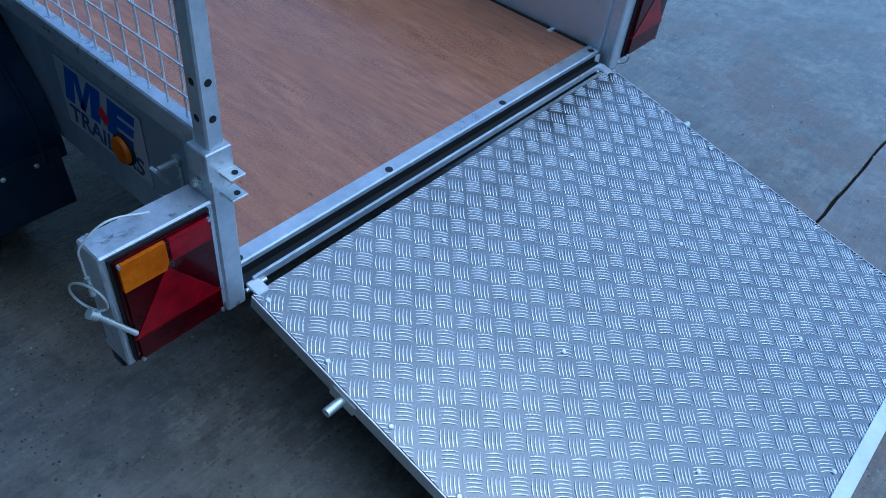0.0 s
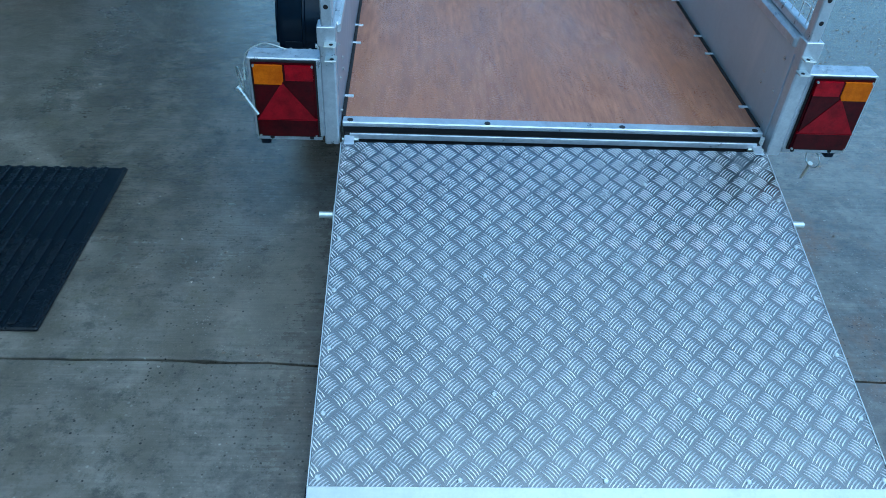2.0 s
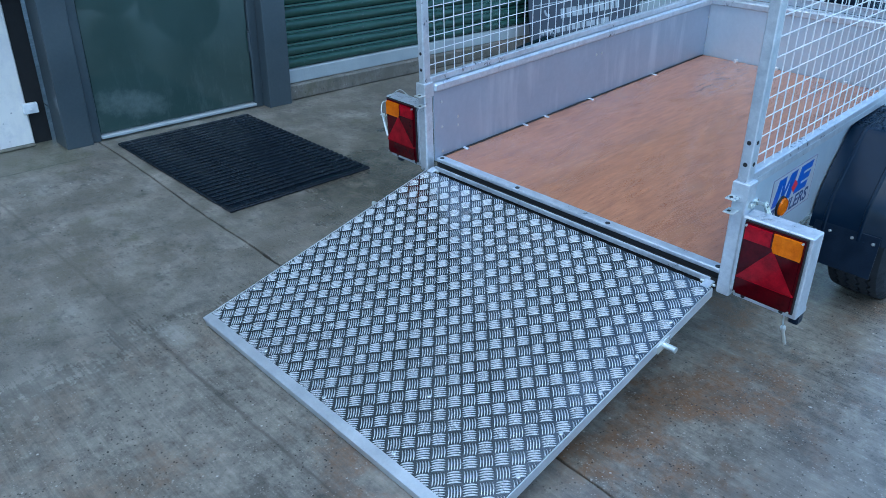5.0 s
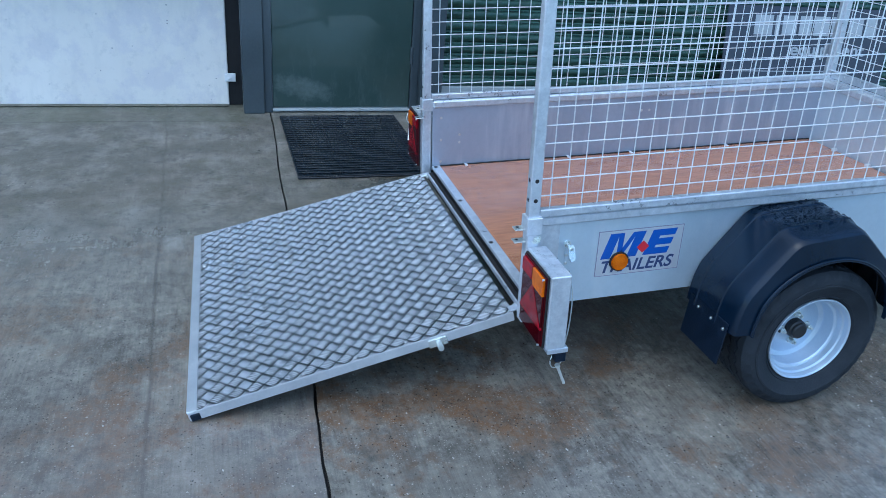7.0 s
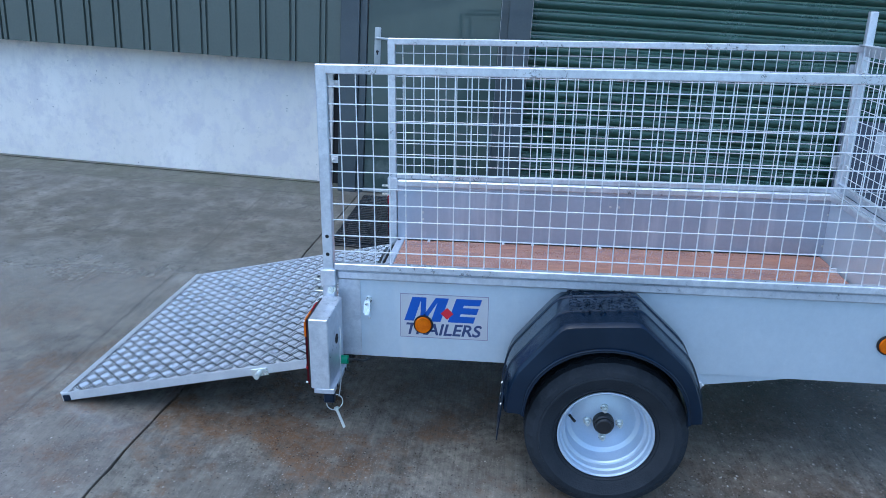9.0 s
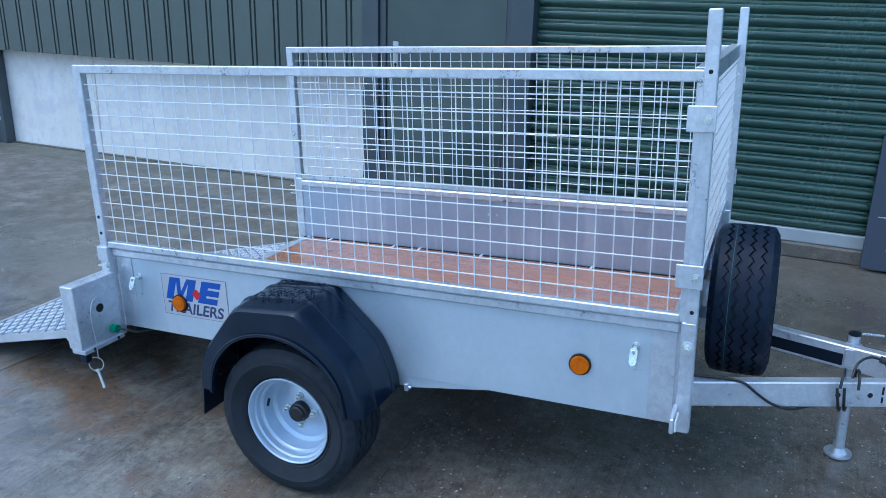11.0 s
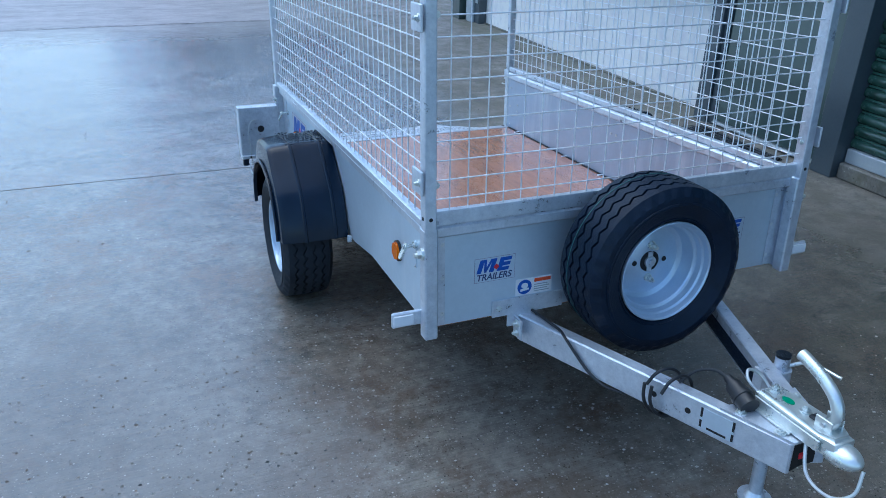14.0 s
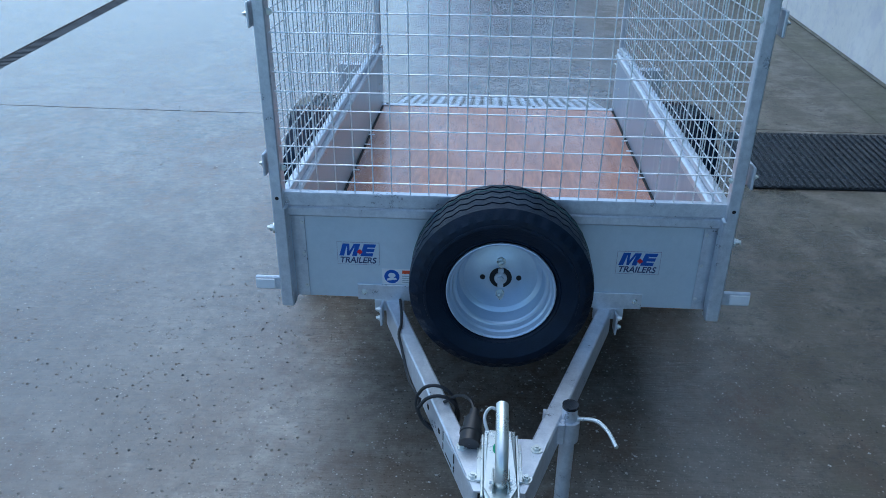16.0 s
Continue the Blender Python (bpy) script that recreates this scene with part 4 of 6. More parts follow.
prism(bm, ((0.014, 0.012), (0.044, 0.016), (0.042, 0.022), (0.016, 0.02)), 0.0017, m)
part("pale_figure_shape", bm, M_WHITE, ob)
part("red_bar", prism(bmesh.new(), ((0.06, 0.037), (0.114, 0.037), (0.114, 0.048), (0.06, 0.048)), 0.0014, m), M_ORANGE, ob)
for k in range(4):
    z, e = 0.006 + k * 0.007, 0.11 - 0.006 * (k % 2)
    part("text_bar", prism(bmesh.new(), ((0.06, z), (e, z), (e, z + 0.003), (0.06, z + 0.003)), 0.0013, m), M_RAIL, ob)

# round amber reflectors and tie-down hooks
for sx, y, z in ((1, 0.293, 0.115), (1, 1.750, 0.125), (-1, 0.293, 0.115)):
    bm = rod(bmesh.new(), (sx * 0.616, y, z), (sx * 0.624, y, z), 0.032, 32)
    ob = part("side_reflector", bm, M_DARKHOLE, trailer, "round amber side reflector")
    bm = rod(bmesh.new(), (sx * 0.622, y, z), (sx * 0.631, y, z), 0.0285, 32, 0.026)
    part("amber_disc", bm, M_AMBER, ob)
for sx in (-1, 1):
    for y, z in ((0.113, 0.180), (1.903, 0.190)):
        bm = rod(bmesh.new(), (sx * 0.614, y, z + 0.014), (sx * 0.656, y, z + 0.012), 0.0055, 10)
        rod(bm, (sx * 0.616, y, z + 0.014), (sx * 0.624, y, z + 0.014), 0.011, 12)
        tab = Matrix(((0, 0, sx, sx * 0.652), (1, 0, 0, y), (0, 1, 0.0, z), (0, 0, 0, 1))) @ pose(0, 0, 0, -26 * sx, 0, 0)
        prism(bm, ((-0.007, 0.022), (-0.010, 0.016), (-0.010, -0.018), (-0.005, -0.026), (0.005, -0.026), (0.010, -0.018), (0.010, 0.016), (0.007, 0.022)), 0.006, tab)
        hook = part("rope_hook", bm, M_ZINC, trailer, "bright zinc rope hook")
        bm = box(sx * 0.6162, sx * 0.6180, y - 0.005, y + 0.005, z - 0.058, z + 0.026, 0.001)
        part("hook_plate", bm, M_SHEET, hook)
        for dz in (-0.024, -0.052):
            part("plate_rivet", bolt(bmesh.new(), (sx * 0.618, y, z + dz), (sx, 0, 0), 0.0035, 0.003), M_BOLT, hook)

# wheels
RW, WW = 0.250, 0.194


def tyre_mesh(material):
    half = WW / 2
    pr = [(-half * 0.70, 0.146), (-half * 0.80, 0.152), (-half * 0.86, 0.158), (-half * 0.84, 0.160), (-half * 0.93, 0.172), (-half, 0.198), (-half * 1.015, 0.200), (-half * 1.01, 0.206), (-half * 0.98, 0.207), (-half * 0.97, 0.222), (-half * 0.86, 0.241), (-half * 0.80, 0.2455)]
    groove = []
    edges = (-0.052, -0.018, 0.018, 0.052)
    for c in edges:
        for du, depth in ((-0.0042, 0), (-0.0032, 0.008), (0.0032, 0.008), (0.0042, 0)):
            groove.append(len(pr))
            pr.append((c + du, RW - 0.0012 * abs(c) / 0.05 - depth))
    pr += [(half * 0.80, 0.2455), (half * 0.86, 0.241), (half * 0.97, 0.222), (half * 0.98, 0.207), (half * 1.01, 0.206), (half * 1.015, 0.200), (half, 0.198), (half * 0.93, 0.172), (half * 0.84, 0.160), (half * 0.86, 0.158), (half * 0.80, 0.152), (half * 0.70, 0.146)]
    grooved = set(groove)

    def twist(k, j):
        if j in grooved:
            return ((0.0, 0.006, 0.0, -0.006)[k % 4], 0)
        if j in (10, len(pr) - 11):
            return (0, -0.008 if (k // 2) % 2 else 0.0)
        return (0, 0)
    return finish(lathe(pr, 144, twist), "tyre", material, 0.45)


def rim_mesh():
    h = 0.075
    pr = [(-h, 0.142), (-h * 0.98, 0.146), (-h * 0.9, 0.142), (-h * 0.8, 0.130), (-h * 0.3, 0.128), (-h * 0.2, 0.122), (0.2 * h, 0.122), (h * 0.36, 0.128), (h * 0.78, 0.132),
          (h * 0.9, 0.143), (h * 1.00, 0.1475), (h * 1.08, 0.1470), (h * 1.09, 0.1445), (h * 1.04, 0.1405), (h * 0.90, 0.1375), (h * 0.62, 0.1365), (h * 0.57, 0.1340), (h * 0.53, 0.1245), (h * 0.47, 0.1205),
          (h * 0.02, 0.1185), (-h * 0.08, 0.1150), (-h * 0.13, 0.1060), (-h * 0.17, 0.1020), (-h * 0.15, 0.078),
          (-h * 0.06, 0.066), (-h * 0.04, 0.03), (-h * 0.10, 0.028), (-h * 0.16, 0.03), (-h * 0.14, 0.066), (-h * 0.28, 0.078), (-h * 0.3, 0.10), (-h * 0.3, 0.118)]
    return finish(lathe(pr, 72), "rim", M_RIM, 0.5)


TYRE, SPARE, RIM = tyre_mesh(M_DUSTY), tyre_mesh(M_RUBBER), rim_mesh()


def wheel(name, label, m, studs, cap, holes, valve=None):
    """The open face looks along local +x."""
    bm = lathe([(-0.02, 0.0005), (-0.02, 0.055), (-0.008, 0.055), (-0.008, 0.0005)], 24)
    ob = part(name, bm, M_MACHINE, trailer, label, m)
    part("tyre", TYRE if cap else SPARE, None, ob, "black road tyre with zigzag tread grooves")
    part("rim", RIM, None, ob, "silver-blue painted steel rim")
    for a in studs:
        y, z = 0.05 * math.cos(a), 0.05 * math.sin(a)
        bm = rod(bmesh.new(), (-0.006, y, z), (0.002, y, z), 0.0125, 14)
        rod(bm, (0.002, y, z), (0.016, y, z), 0.0095, 6)
        rod(bm, (0.016, y, z), (0.026, y, z), 0.005, 10)
        part("wheel_nut", bm, M_ZINC, ob)
    for a in holes:
        y, z = 0.05 * math.cos(a), 0.05 * math.sin(a)
        part("stud_hole", rod(bmesh.new(), (-0.004, y, z), (-0.0015, y, z), 0.0075, 14), M_DARKHOLE, ob)
    if cap:
        bm = lathe([(-0.01, 0.0335), (0.018, 0.032), (0.022, 0.027), (0.030, 0.027), (0.034, 0.022), (0.034, 0.0005)], 28)
        part("hub_cap", bm, M_BLACK, ob, "black hub grease cap")
    if valve:
        vy, vz = valve
        part("valve", rod(bmesh.new(), (0.020, vy, vz), (0.048, vy * 0.86, vz * 0.86), 0.0045, 10), M_BLACK, ob)
    return ob


CROSS = [k * math.pi / 2 for k in range(4)]
WY, WZ = 0.882, -0.1222
wheel("road_wheel", "road wheel with silver-blue rim and black hub cap", Matrix.Translation((0.763, WY, WZ)), CROSS, True, (), (-0.108, 0.028))
wheel("road_wheel", "road wheel with silver-blue rim and black hub cap", Matrix.Translation((-0.763, WY, WZ)) @ pose(0, 0, 0, 0, 0, 180), CROSS, True, ())
sp = wheel("spare_wheel", "spare wheel bolted upright to the front panel", Matrix.Translation((0.0, 2.150, 0.156)) @ pose(0, 0, 0, 0, 0, 90), (math.pi / 2, -math.pi / 2), False, (0, math.pi))
bm = lathe([(-0.0365, RW - 0.001), (-0.0365, RW + 0.0004), (-0.0345, RW + 0.0004), (-0.0345, RW - 0.001)], 96)
part("tread_stripe", bm, M_STRIPE, sp, "thin faded green line round the tread")
part("centre_hole", rod(bmesh.new(), (-0.006, 0, 0), (-0.0012, 0, 0), 0.031, 24), M_DARKHOLE, sp)
bm = block(bmesh.new(), -0.003, 0.003, -0.008, 0.008, -0.030, 0.030, 0.002)
rod(bm, (-0.002, 0, 0), (0.0045, 0, 0), 0.0175, 24)
rod(bm, (0.003, 0, 0), (0.012, 0, 0), 0.009, 6)
part("clamp_plate", bm, M_GALV, sp, "round galvanised clamp plate")
bm = bmesh.new()
block(bm, -0.06, 0.06, 2.008, 2.138, 0.085, 0.091, 0.001)
block(bm, -0.06, 0.06, 2.008, 2.138, 0.22, 0.226, 0.001)
block(bm, -0.06, 0.06, 2.123, 2.130, 0.085, 0.226, 0.001)
part("spare_carrier", bm, M_GALV, trailer)
bm = rod(bmesh.new(), (-0.72, WY, WZ), (0.72, WY, WZ), 0.022, 16)
beam(bm, (-0.6, WY - 0.1, WZ + 0.05), (0.6, WY - 0.1, WZ + 0.05), 0.06, 0.06)
for sx in (-1, 1):
    beam(bm, (sx * 0.6, WY - 0.1, WZ + 0.05), (sx * 0.6, WY, WZ), 0.02, 0.06)
part("axle", bm, M_GALV, trailer)

# mudguards
ARCH = [(0.563, -0.050), (0.566, -0.010), (0.576, 0.045), (0.592, 0.084), (0.613, 0.113), (0.665, 0.178), (0.712, 0.234), (0.730, 0.248), (0.754, 0.256),
        (0.850, 0.263), (0.944, 0.269), (0.968, 0.263), (0.988, 0.247), (1.048, 0.190), (1.104, 0.136), (1.127, 0.104), (1.148, 0.054), (1.166, -0.005), (1.172, -0.050)]
ARCH = [(p.x, p.y) for p in smooth_line([(y, z, 0) for y, z in ARCH], 2)]


def scaled_arch(k, dz=0.0):
    return [(WY + (y - WY) * k, (z + 0.05) * k - 0.05 + dz) for y, z in ARCH]


def mudguard(sx):
    bm = bmesh.new()
    inner = [(WY - 0.010 + 0.246 * math.cos(a), -0.050 + 0.232 * math.sin(a) ** 0.92) for a in np.linspace(math.pi * 0.999, math.pi * 0.001, len(ARCH))]
    rows = []
    for x, line in ((0.602, ARCH), (0.640, ARCH), (0.643, scaled_arch(1.012)), (0.650, scaled_arch(1.012)), (0.653, ARCH), (0.752, ARCH), (0.755, scaled_arch(1.012)), (0.762, scaled_arch(1.012)), (0.765, ARCH), (0.780, scaled_arch(0.988)), (0.822, scaled_arch(0.978)),
                    (0.838, scaled_arch(0.962)), (0.845, scaled_arch(0.945)), (0.852, inner), (0.860, [(WY + (y - WY) * 0.99, z - 0.001) for y, z in inner]), (0.861, [(WY + (y - WY) * 0.975, z - 0.006) for y, z in inner]), (0.848, [(WY + (y - WY) * 0.97, z - 0.006) for y, z in inner])):
        rows.append([bm.verts.new((sx * x, y, z)) for y, z in line])
    for a, b in zip(rows, rows[1:]):
        for k in range(len(ARCH) - 1):
            bm.faces.new((a[k], a[k + 1], b[k + 1], b[k]))
    bmesh.ops.recalc_face_normals(bm, faces=bm.faces)
    bmesh.ops.solidify(bm, geom=bm.faces[:], thickness=0.005)
    mg = part("mudguard", bm, M_GUARD, trailer, "black moulded plastic mudguard beaded with rain", Matrix.Translation((sx * 0.02, -0.002, 0)), smooth=0.6)
    side = Matrix(((0, 0, sx, sx * 0.604), (1, 0, 0, 0), (0, 1, 0, 0), (0, 0, 0, 1)))
    part("inner_wall", prism(bmesh.new(), [(WY + (y - WY) * 0.98, z - 0.004) for y, z in ARCH], 0.003, side), M_GUARD, mg, "black inner wall of the mudguard")
    part("rolled_edge", cord(bmesh.new(), [(sx * 0.857, y, z) for y, z in inner[::4]], 0.0045, 8, 6), M_GUARD, mg)
    bm = bmesh.new()
    m = pose(0, 0.567, -0.04, -6, 0, 0)
    block(bm, sx * 0.616, sx * 0.822, -0.004, 0.0, -0.125, 0.02, 0.001, m)
    fl = part("mudflap", bm, M_RUBBER, mg, "black rubber mudflap")
    for x in (0.67, 0.74, 0.805):
        part("flap_bolt", bolt(bmesh.new(), (sx * x, 0.566, -0.045), (0, -1, 0), 0.006, 0.005), M_BOLT, mg)
    bm = box(sx * 0.597, sx * 0.612, 1.19, 1.205, -0.060, -0.035, 0.002)
    bolt(bm, (sx * 0.604, 1.205, -0.048), (0, 1, 0), 0.005, 0.006)
    part("mudguard_bracket", bm, M_GALV, mg)
    # standing raindrops
    rnd = random.Random(5 if sx > 0 else 6)
    drops = bmesh.new()
    for _ in range(420):
        y, x, r = rnd.uniform(0.755, 0.958), rnd.uniform(0.604, 0.78), 0.0010 + 0.0042 * rnd.random() ** 2
        z = 0.2680 + 0.068 * (y - 0.850) * (1 if y < 0.95 else 0.9)
        bmesh.ops.create_icosphere(drops, subdivisions=1, radius=1, matrix=Matrix.Translation((sx * x, y, z)) @ Matrix.Diagonal((r, r, r * 0.55, 1)))
    tagged(part("standing_rain", drops, M_GUARD, mg), kind="stuff")


mudguard(1)
mudguard(-1)

# drawbar, bracket, coupling
DZ = -0.058
for sx in (-1, 1):
    bm = beam(bmesh.new(), (sx * 0.322, 2.004, DZ), (sx * 0.036, 2.773, DZ), 0.041, 0.084, (0, 0, 1), 0.004)
    bar = part("drawbar", bm, M_GALV, trailer, "galvanised box-section drawbar arm")
    bm = bmesh.new()
    block(bm, sx * 0.195, sx * 0.425, 2.008, 2.014, -0.012, 0.040, 0.001)
    block(bm, sx * 0.285, sx * 0.375, 2.008, 2.014, -0.050, -0.012, 0.001)
    br = part("drawbar_bracket", bm, M_GALV, trailer, "galvanised drawbar mounting bracket")
    bm = box(sx * 0.348, sx * 0.354, 2.012, 2.058, -0.078, -0.016, 0.001)
    for z in (-0.032, -0.062):
        part("bracket_bolt", bolt(bmesh.new(), (sx * 0.354, 2.036, z), (sx, 0, 0), 0.008, 0.01), M_ZINC, br)
    part("bracket_bolt", bolt(bmesh.new(), (sx * 0.405, 2.014, 0.015), (0, 1, 0), 0.006, 0.006), M_ZINC, br)
    part("bracket_cleat", bm, M_GALV, br)
    if sx > 0:
        d = Vector((0.036 - 0.322, 2.773 - 2.004, 0)).normalized()
        out = Vector((d.y, -d.x, 0))
        base = Vector((0.322, 2.004, DZ)) + out * 0.0207
        for s in (0.470, 0.566):
            p = base + d * s
            part("drain_hole", rod(bmesh.new(), p - out * 0.001, p + out * 0.0008, 0.008, 16), M_DARKHOLE, bar)
        m = Matrix(((d.x, 0, out.x, base.x + d.x * 0.60), (d.y, 0, out.y, base.y + d.y * 0.60), (0, 1, 0, DZ - 0.028), (0, 0, 0, 1)))
        pl = part("data_plate", prism(bmesh.new(), ((0, 0), (0.088, 0), (0.088, 0.056), (0, 0.056)), 0.0008, m), M_SHEET, bar, "pale data plate with dark marks")
        for a in ((0.0, 0.03, 0.006, 0.056), (0.0, 0.002, 0.006, 0.022), (0.082, 0.03, 0.088, 0.056), (0.082, 0.002, 0.088, 0.022), (0.02, 0.002, 0.07, 0.008)):
            part("plate_mark", prism(bmesh.new(), ((a[0], a[1]), (a[2], a[1]), (a[2], a[3]), (a[0], a[3])), 0.0012, m), M_DARKHOLE, bar)
        bm = beam(bmesh.new(), (0.036, 2.772, DZ), (0.0355, 2.775, DZ), 0.036, 0.072, (0, 0, 1), 0)
        part("open_end", bm, M_DARKHOLE, bar, "dark open tube end")
    else:
        m0, l0 = frame_of((-0.322 + 0.0222, 2.004, DZ), (-0.036 + 0.0222, 2.773, DZ))
        part("cable_tray", block(bmesh.new(), -0.002, 0.0025, -0.030, 0.012, 0.02, l0 * 0.62, 0.001, m0), M_RUBBER, bar, "black cable strip along the arm")

bm = bmesh.new()
prism(bm, ((-0.115, 2.613), (0.115, 2.613), (0.055, 2.783), (-0.055, 2.783)), 0.006, Matrix.Translation((0, 0, DZ + 0.0425)))
coup = part("coupling_plate", bm, M_GALV, trailer, "galvanised plate joining the drawbar arms")
for x, y in ((-0.085, 2.648), (0.085, 2.648), (-0.058, 2.743), (0.058, 2.743)):
    part("plate_bolt", bolt(bmesh.new(), (x, y, DZ + 0.0485), (0, 0, 1), 0.009, 0.009), M_ZINC, coup)
bm = bmesh.new()
HB = DZ + 0.05
prism(bm, ((-0.034, 2.633), (0.034, 2.633), (0.034, 2.818), (0.028, 2.858), (-0.028, 2.858), (-0.034, 2.818)), 0.046, Matrix.Translation((0, 0, HB)))
bmesh.ops.bevel(bm, geom=[e for e in bm.edges if min(v.co.z for v in e.verts) > HB + 0.04], offset=0.010, segments=3, affect="EDGES")
for sx in (-1, 1):
    block(bm, sx * 0.034, sx * 0.050, 2.638, 2.758, HB, HB + 0.006, 0.001)
    block(bm, sx * 0.036, sx * 0.041, 2.638, 2.828, HB + 0.002, HB + 0.030, 0.001)
head = part("coupling_head", bm, M_ZINC, trailer, "bright zinc pressed-steel ball coupling with lever")
bm = bmesh.new()
bmesh.ops.create_uvsphere(bm, u_segments=24, v_segments=14, radius=1, matrix=Matrix.Translation((0, 2.856, HB + 0.006)) @ Matrix.Diagonal((0.034, 0.050, 0.026, 1)))
part("ball_cup", bm, M_ZINC, head)
bm = cord(bmesh.new(), ((0, 2.806, HB + 0.042), (0, 2.826, HB + 0.078), (0, 2.812, HB + 0.118), (0, 2.770, HB + 0.148), (0, 2.722, HB + 0.166), (0, 2.706, HB + 0.170)), 0.0140, 12)
part("lever", bm, M_ZINC, head, "curved coupling lever")
for sx in (-1, 1):
    part("lever_cheek", box(sx * 0.0145, sx * 0.0185, 2.788, 2.834, HB + 0.035, HB + 0.072, 0.002), M_ZINC, head)
part("lever_pin", rod(bmesh.new(), (-0.023, 2.812, HB + 0.056), (0.023, 2.812, HB + 0.056), 0.006, 12), M_BOLT, head)
part("lever_latch", box(-0.012, 0.012, 2.766, 2.792, HB + 0.045, HB + 0.053, 0.003), M_MACHINE, head)
part("hollow", box(-0.030, 0.030, 2.690, 2.772, DZ - 0.034, DZ + 0.040, 0.0), M_DARKHOLE, coup)
part("bung", box(0.004, 0.022, 2.770, 2.776, DZ - 0.012, DZ + 0.004, 0.002), M_RED, coup, "red plastic bung")
bm = prism(bmesh.new(), [(0.010 * math.cos(a), 2.703 + 0.017 * math.sin(a)) for a in np.arange(20) * math.pi / 10], 0.0015, Matrix.Translation((0.006, 0, HB + 0.0465)))
part("green_label", bm, M_GREEN, head)
for y in (2.658, 2.748):
    part("head_bolt", bolt(bmesh.new(), (0.0, y, HB + 0.046), (0, 0, 1), 0.009, 0.010), M_ZINC, head)
bm = cord(bmesh.new(), ((0.03, 2.788, HB + 0.005), (0.055, 2.828, -0.06), (0.05, 2.888, -0.075), (0.02, 2.918, -0.055), (0.0, 2.913, -0.005)), 0.004)
part("breakaway_cable", bm, M_CABLE, head, "pale sheathed breakaway cable")
bm = bmesh.new()
cord(bm, ((0.02, 2.648, HB + 0.02), (0.035, 2.608, HB + 0.05), (0.02, 2.588, HB + 0.066), (-0.01, 2.598, HB + 0.05), (-0.02, 2.633, HB + 0.02)), 0.004)
part("cable_loop", bm, M_CABLE, head)

# plug and its cable
bm = bmesh.new()
arm = Vector((0.036 - 0.322, 2.773 - 2.004, 0)).normalized()
off = Vector((arm.y, -arm.x, 0))
cord(bm, [Vector((0.322, 2.004, 0)) + arm * a + off * b + Vector((0, 0, z)) for a, b, z in ((0.02, -0.02, -0.008), (0.09, -0.006, -0.011), (0.15, 0.010, -0.011), (0.185, 0.0258, -0.018), (0.225, 0.0258, -0.052), (0.275, 0.0258, -0.088), (0.33, 0.022, -0.106), (0.40, 0.0, -0.107))], 0.0042)
wire = part("lighting_cable", bm, M_BLACK, trailer, "black lighting cable looped round the drawbar")
bm = bmesh.new()
for k, y in enumerate((2.448, 2.483)):
    cx = 0.322 - (y - 2.004) * 0.372
    cord(bm, [(cx + 0.052 * math.cos(a) + 0.006 * k, y + 0.02 * math.sin(a * 0.5 + k), DZ + 0.01 + 0.066 * math.sin(a)) for a in np.linspace(0.4, 0.4 + 2 * math.pi, 12)], 0.0045, 8, 4)
cord(bm, ((0.135, 2.488, -0.012), (0.098, 2.502, 0.022), (0.070, 2.535, 0.036), (0.058, 2.570, 0.028)), 0.0040)
part("cable_loop", bm, M_BLACK, wire)
a, b = Vector((0.058, 2.565, 0.030)), Vector((0.070, 2.668, 0.004))
m, l = frame_of(a, b)
bm = lathe([(0.0, 0.0005), (0.0, 0.011), (0.020, 0.012), (0.021, 0.017), (0.027, 0.017), (0.029, 0.021), (0.058, 0.022), (0.060, 0.0265), (0.068, 0.0265), (0.070, 0.024), (0.096, 0.024), (0.096, 0.0005)], 24)
bmesh.ops.transform(bm, matrix=m @ pose(0, 0, 0, 0, -90, 0), verts=bm.verts)
part("trailer_plug", bm, M_BLACK, wire, "black multi-pin trailer plug")

# prop stand
px, py = -0.172, 2.513
bm = rod(bmesh.new(), (px, py, -0.425), (px, py, 0.012), 0.019, 24)
prop = part("prop_stand", bm, M_GALV, trailer, "galvanised prop stand with round foot")
bm = rod(bmesh.new(), (px, py, -0.452), (px, py, -0.444), 0.046, 32)
rod(bm, (px, py, -0.444), (px, py, -0.425), 0.030, 24, 0.02)
part("foot", bm, M_GALV, prop)
part("cap", rod(bmesh.new(), (px, py, 0.010), (px, py, 0.018), 0.0198, 24), M_PLASTIC, prop, "black plastic cap")
bm = box(px + 0.012, px + 0.062, py - 0.030, py + 0.030, -0.084, -0.022, 0.002)
rod(bm, (px, py, -0.086), (px, py, -0.026), 0.027, 24)
part("clamp", bm, M_GALV, prop)
bm = cord(bmesh.new(), ((px - 0.02, py + 0.005, -0.020), (px - 0.06, py + 0.02, -0.012), (px - 0.085, py + 0.05, -0.016), (px - 0.10, py + 0.10, -0.022)), 0.005, 8, 5)
part("clamp_handle", bm, M_ZINC, prop)

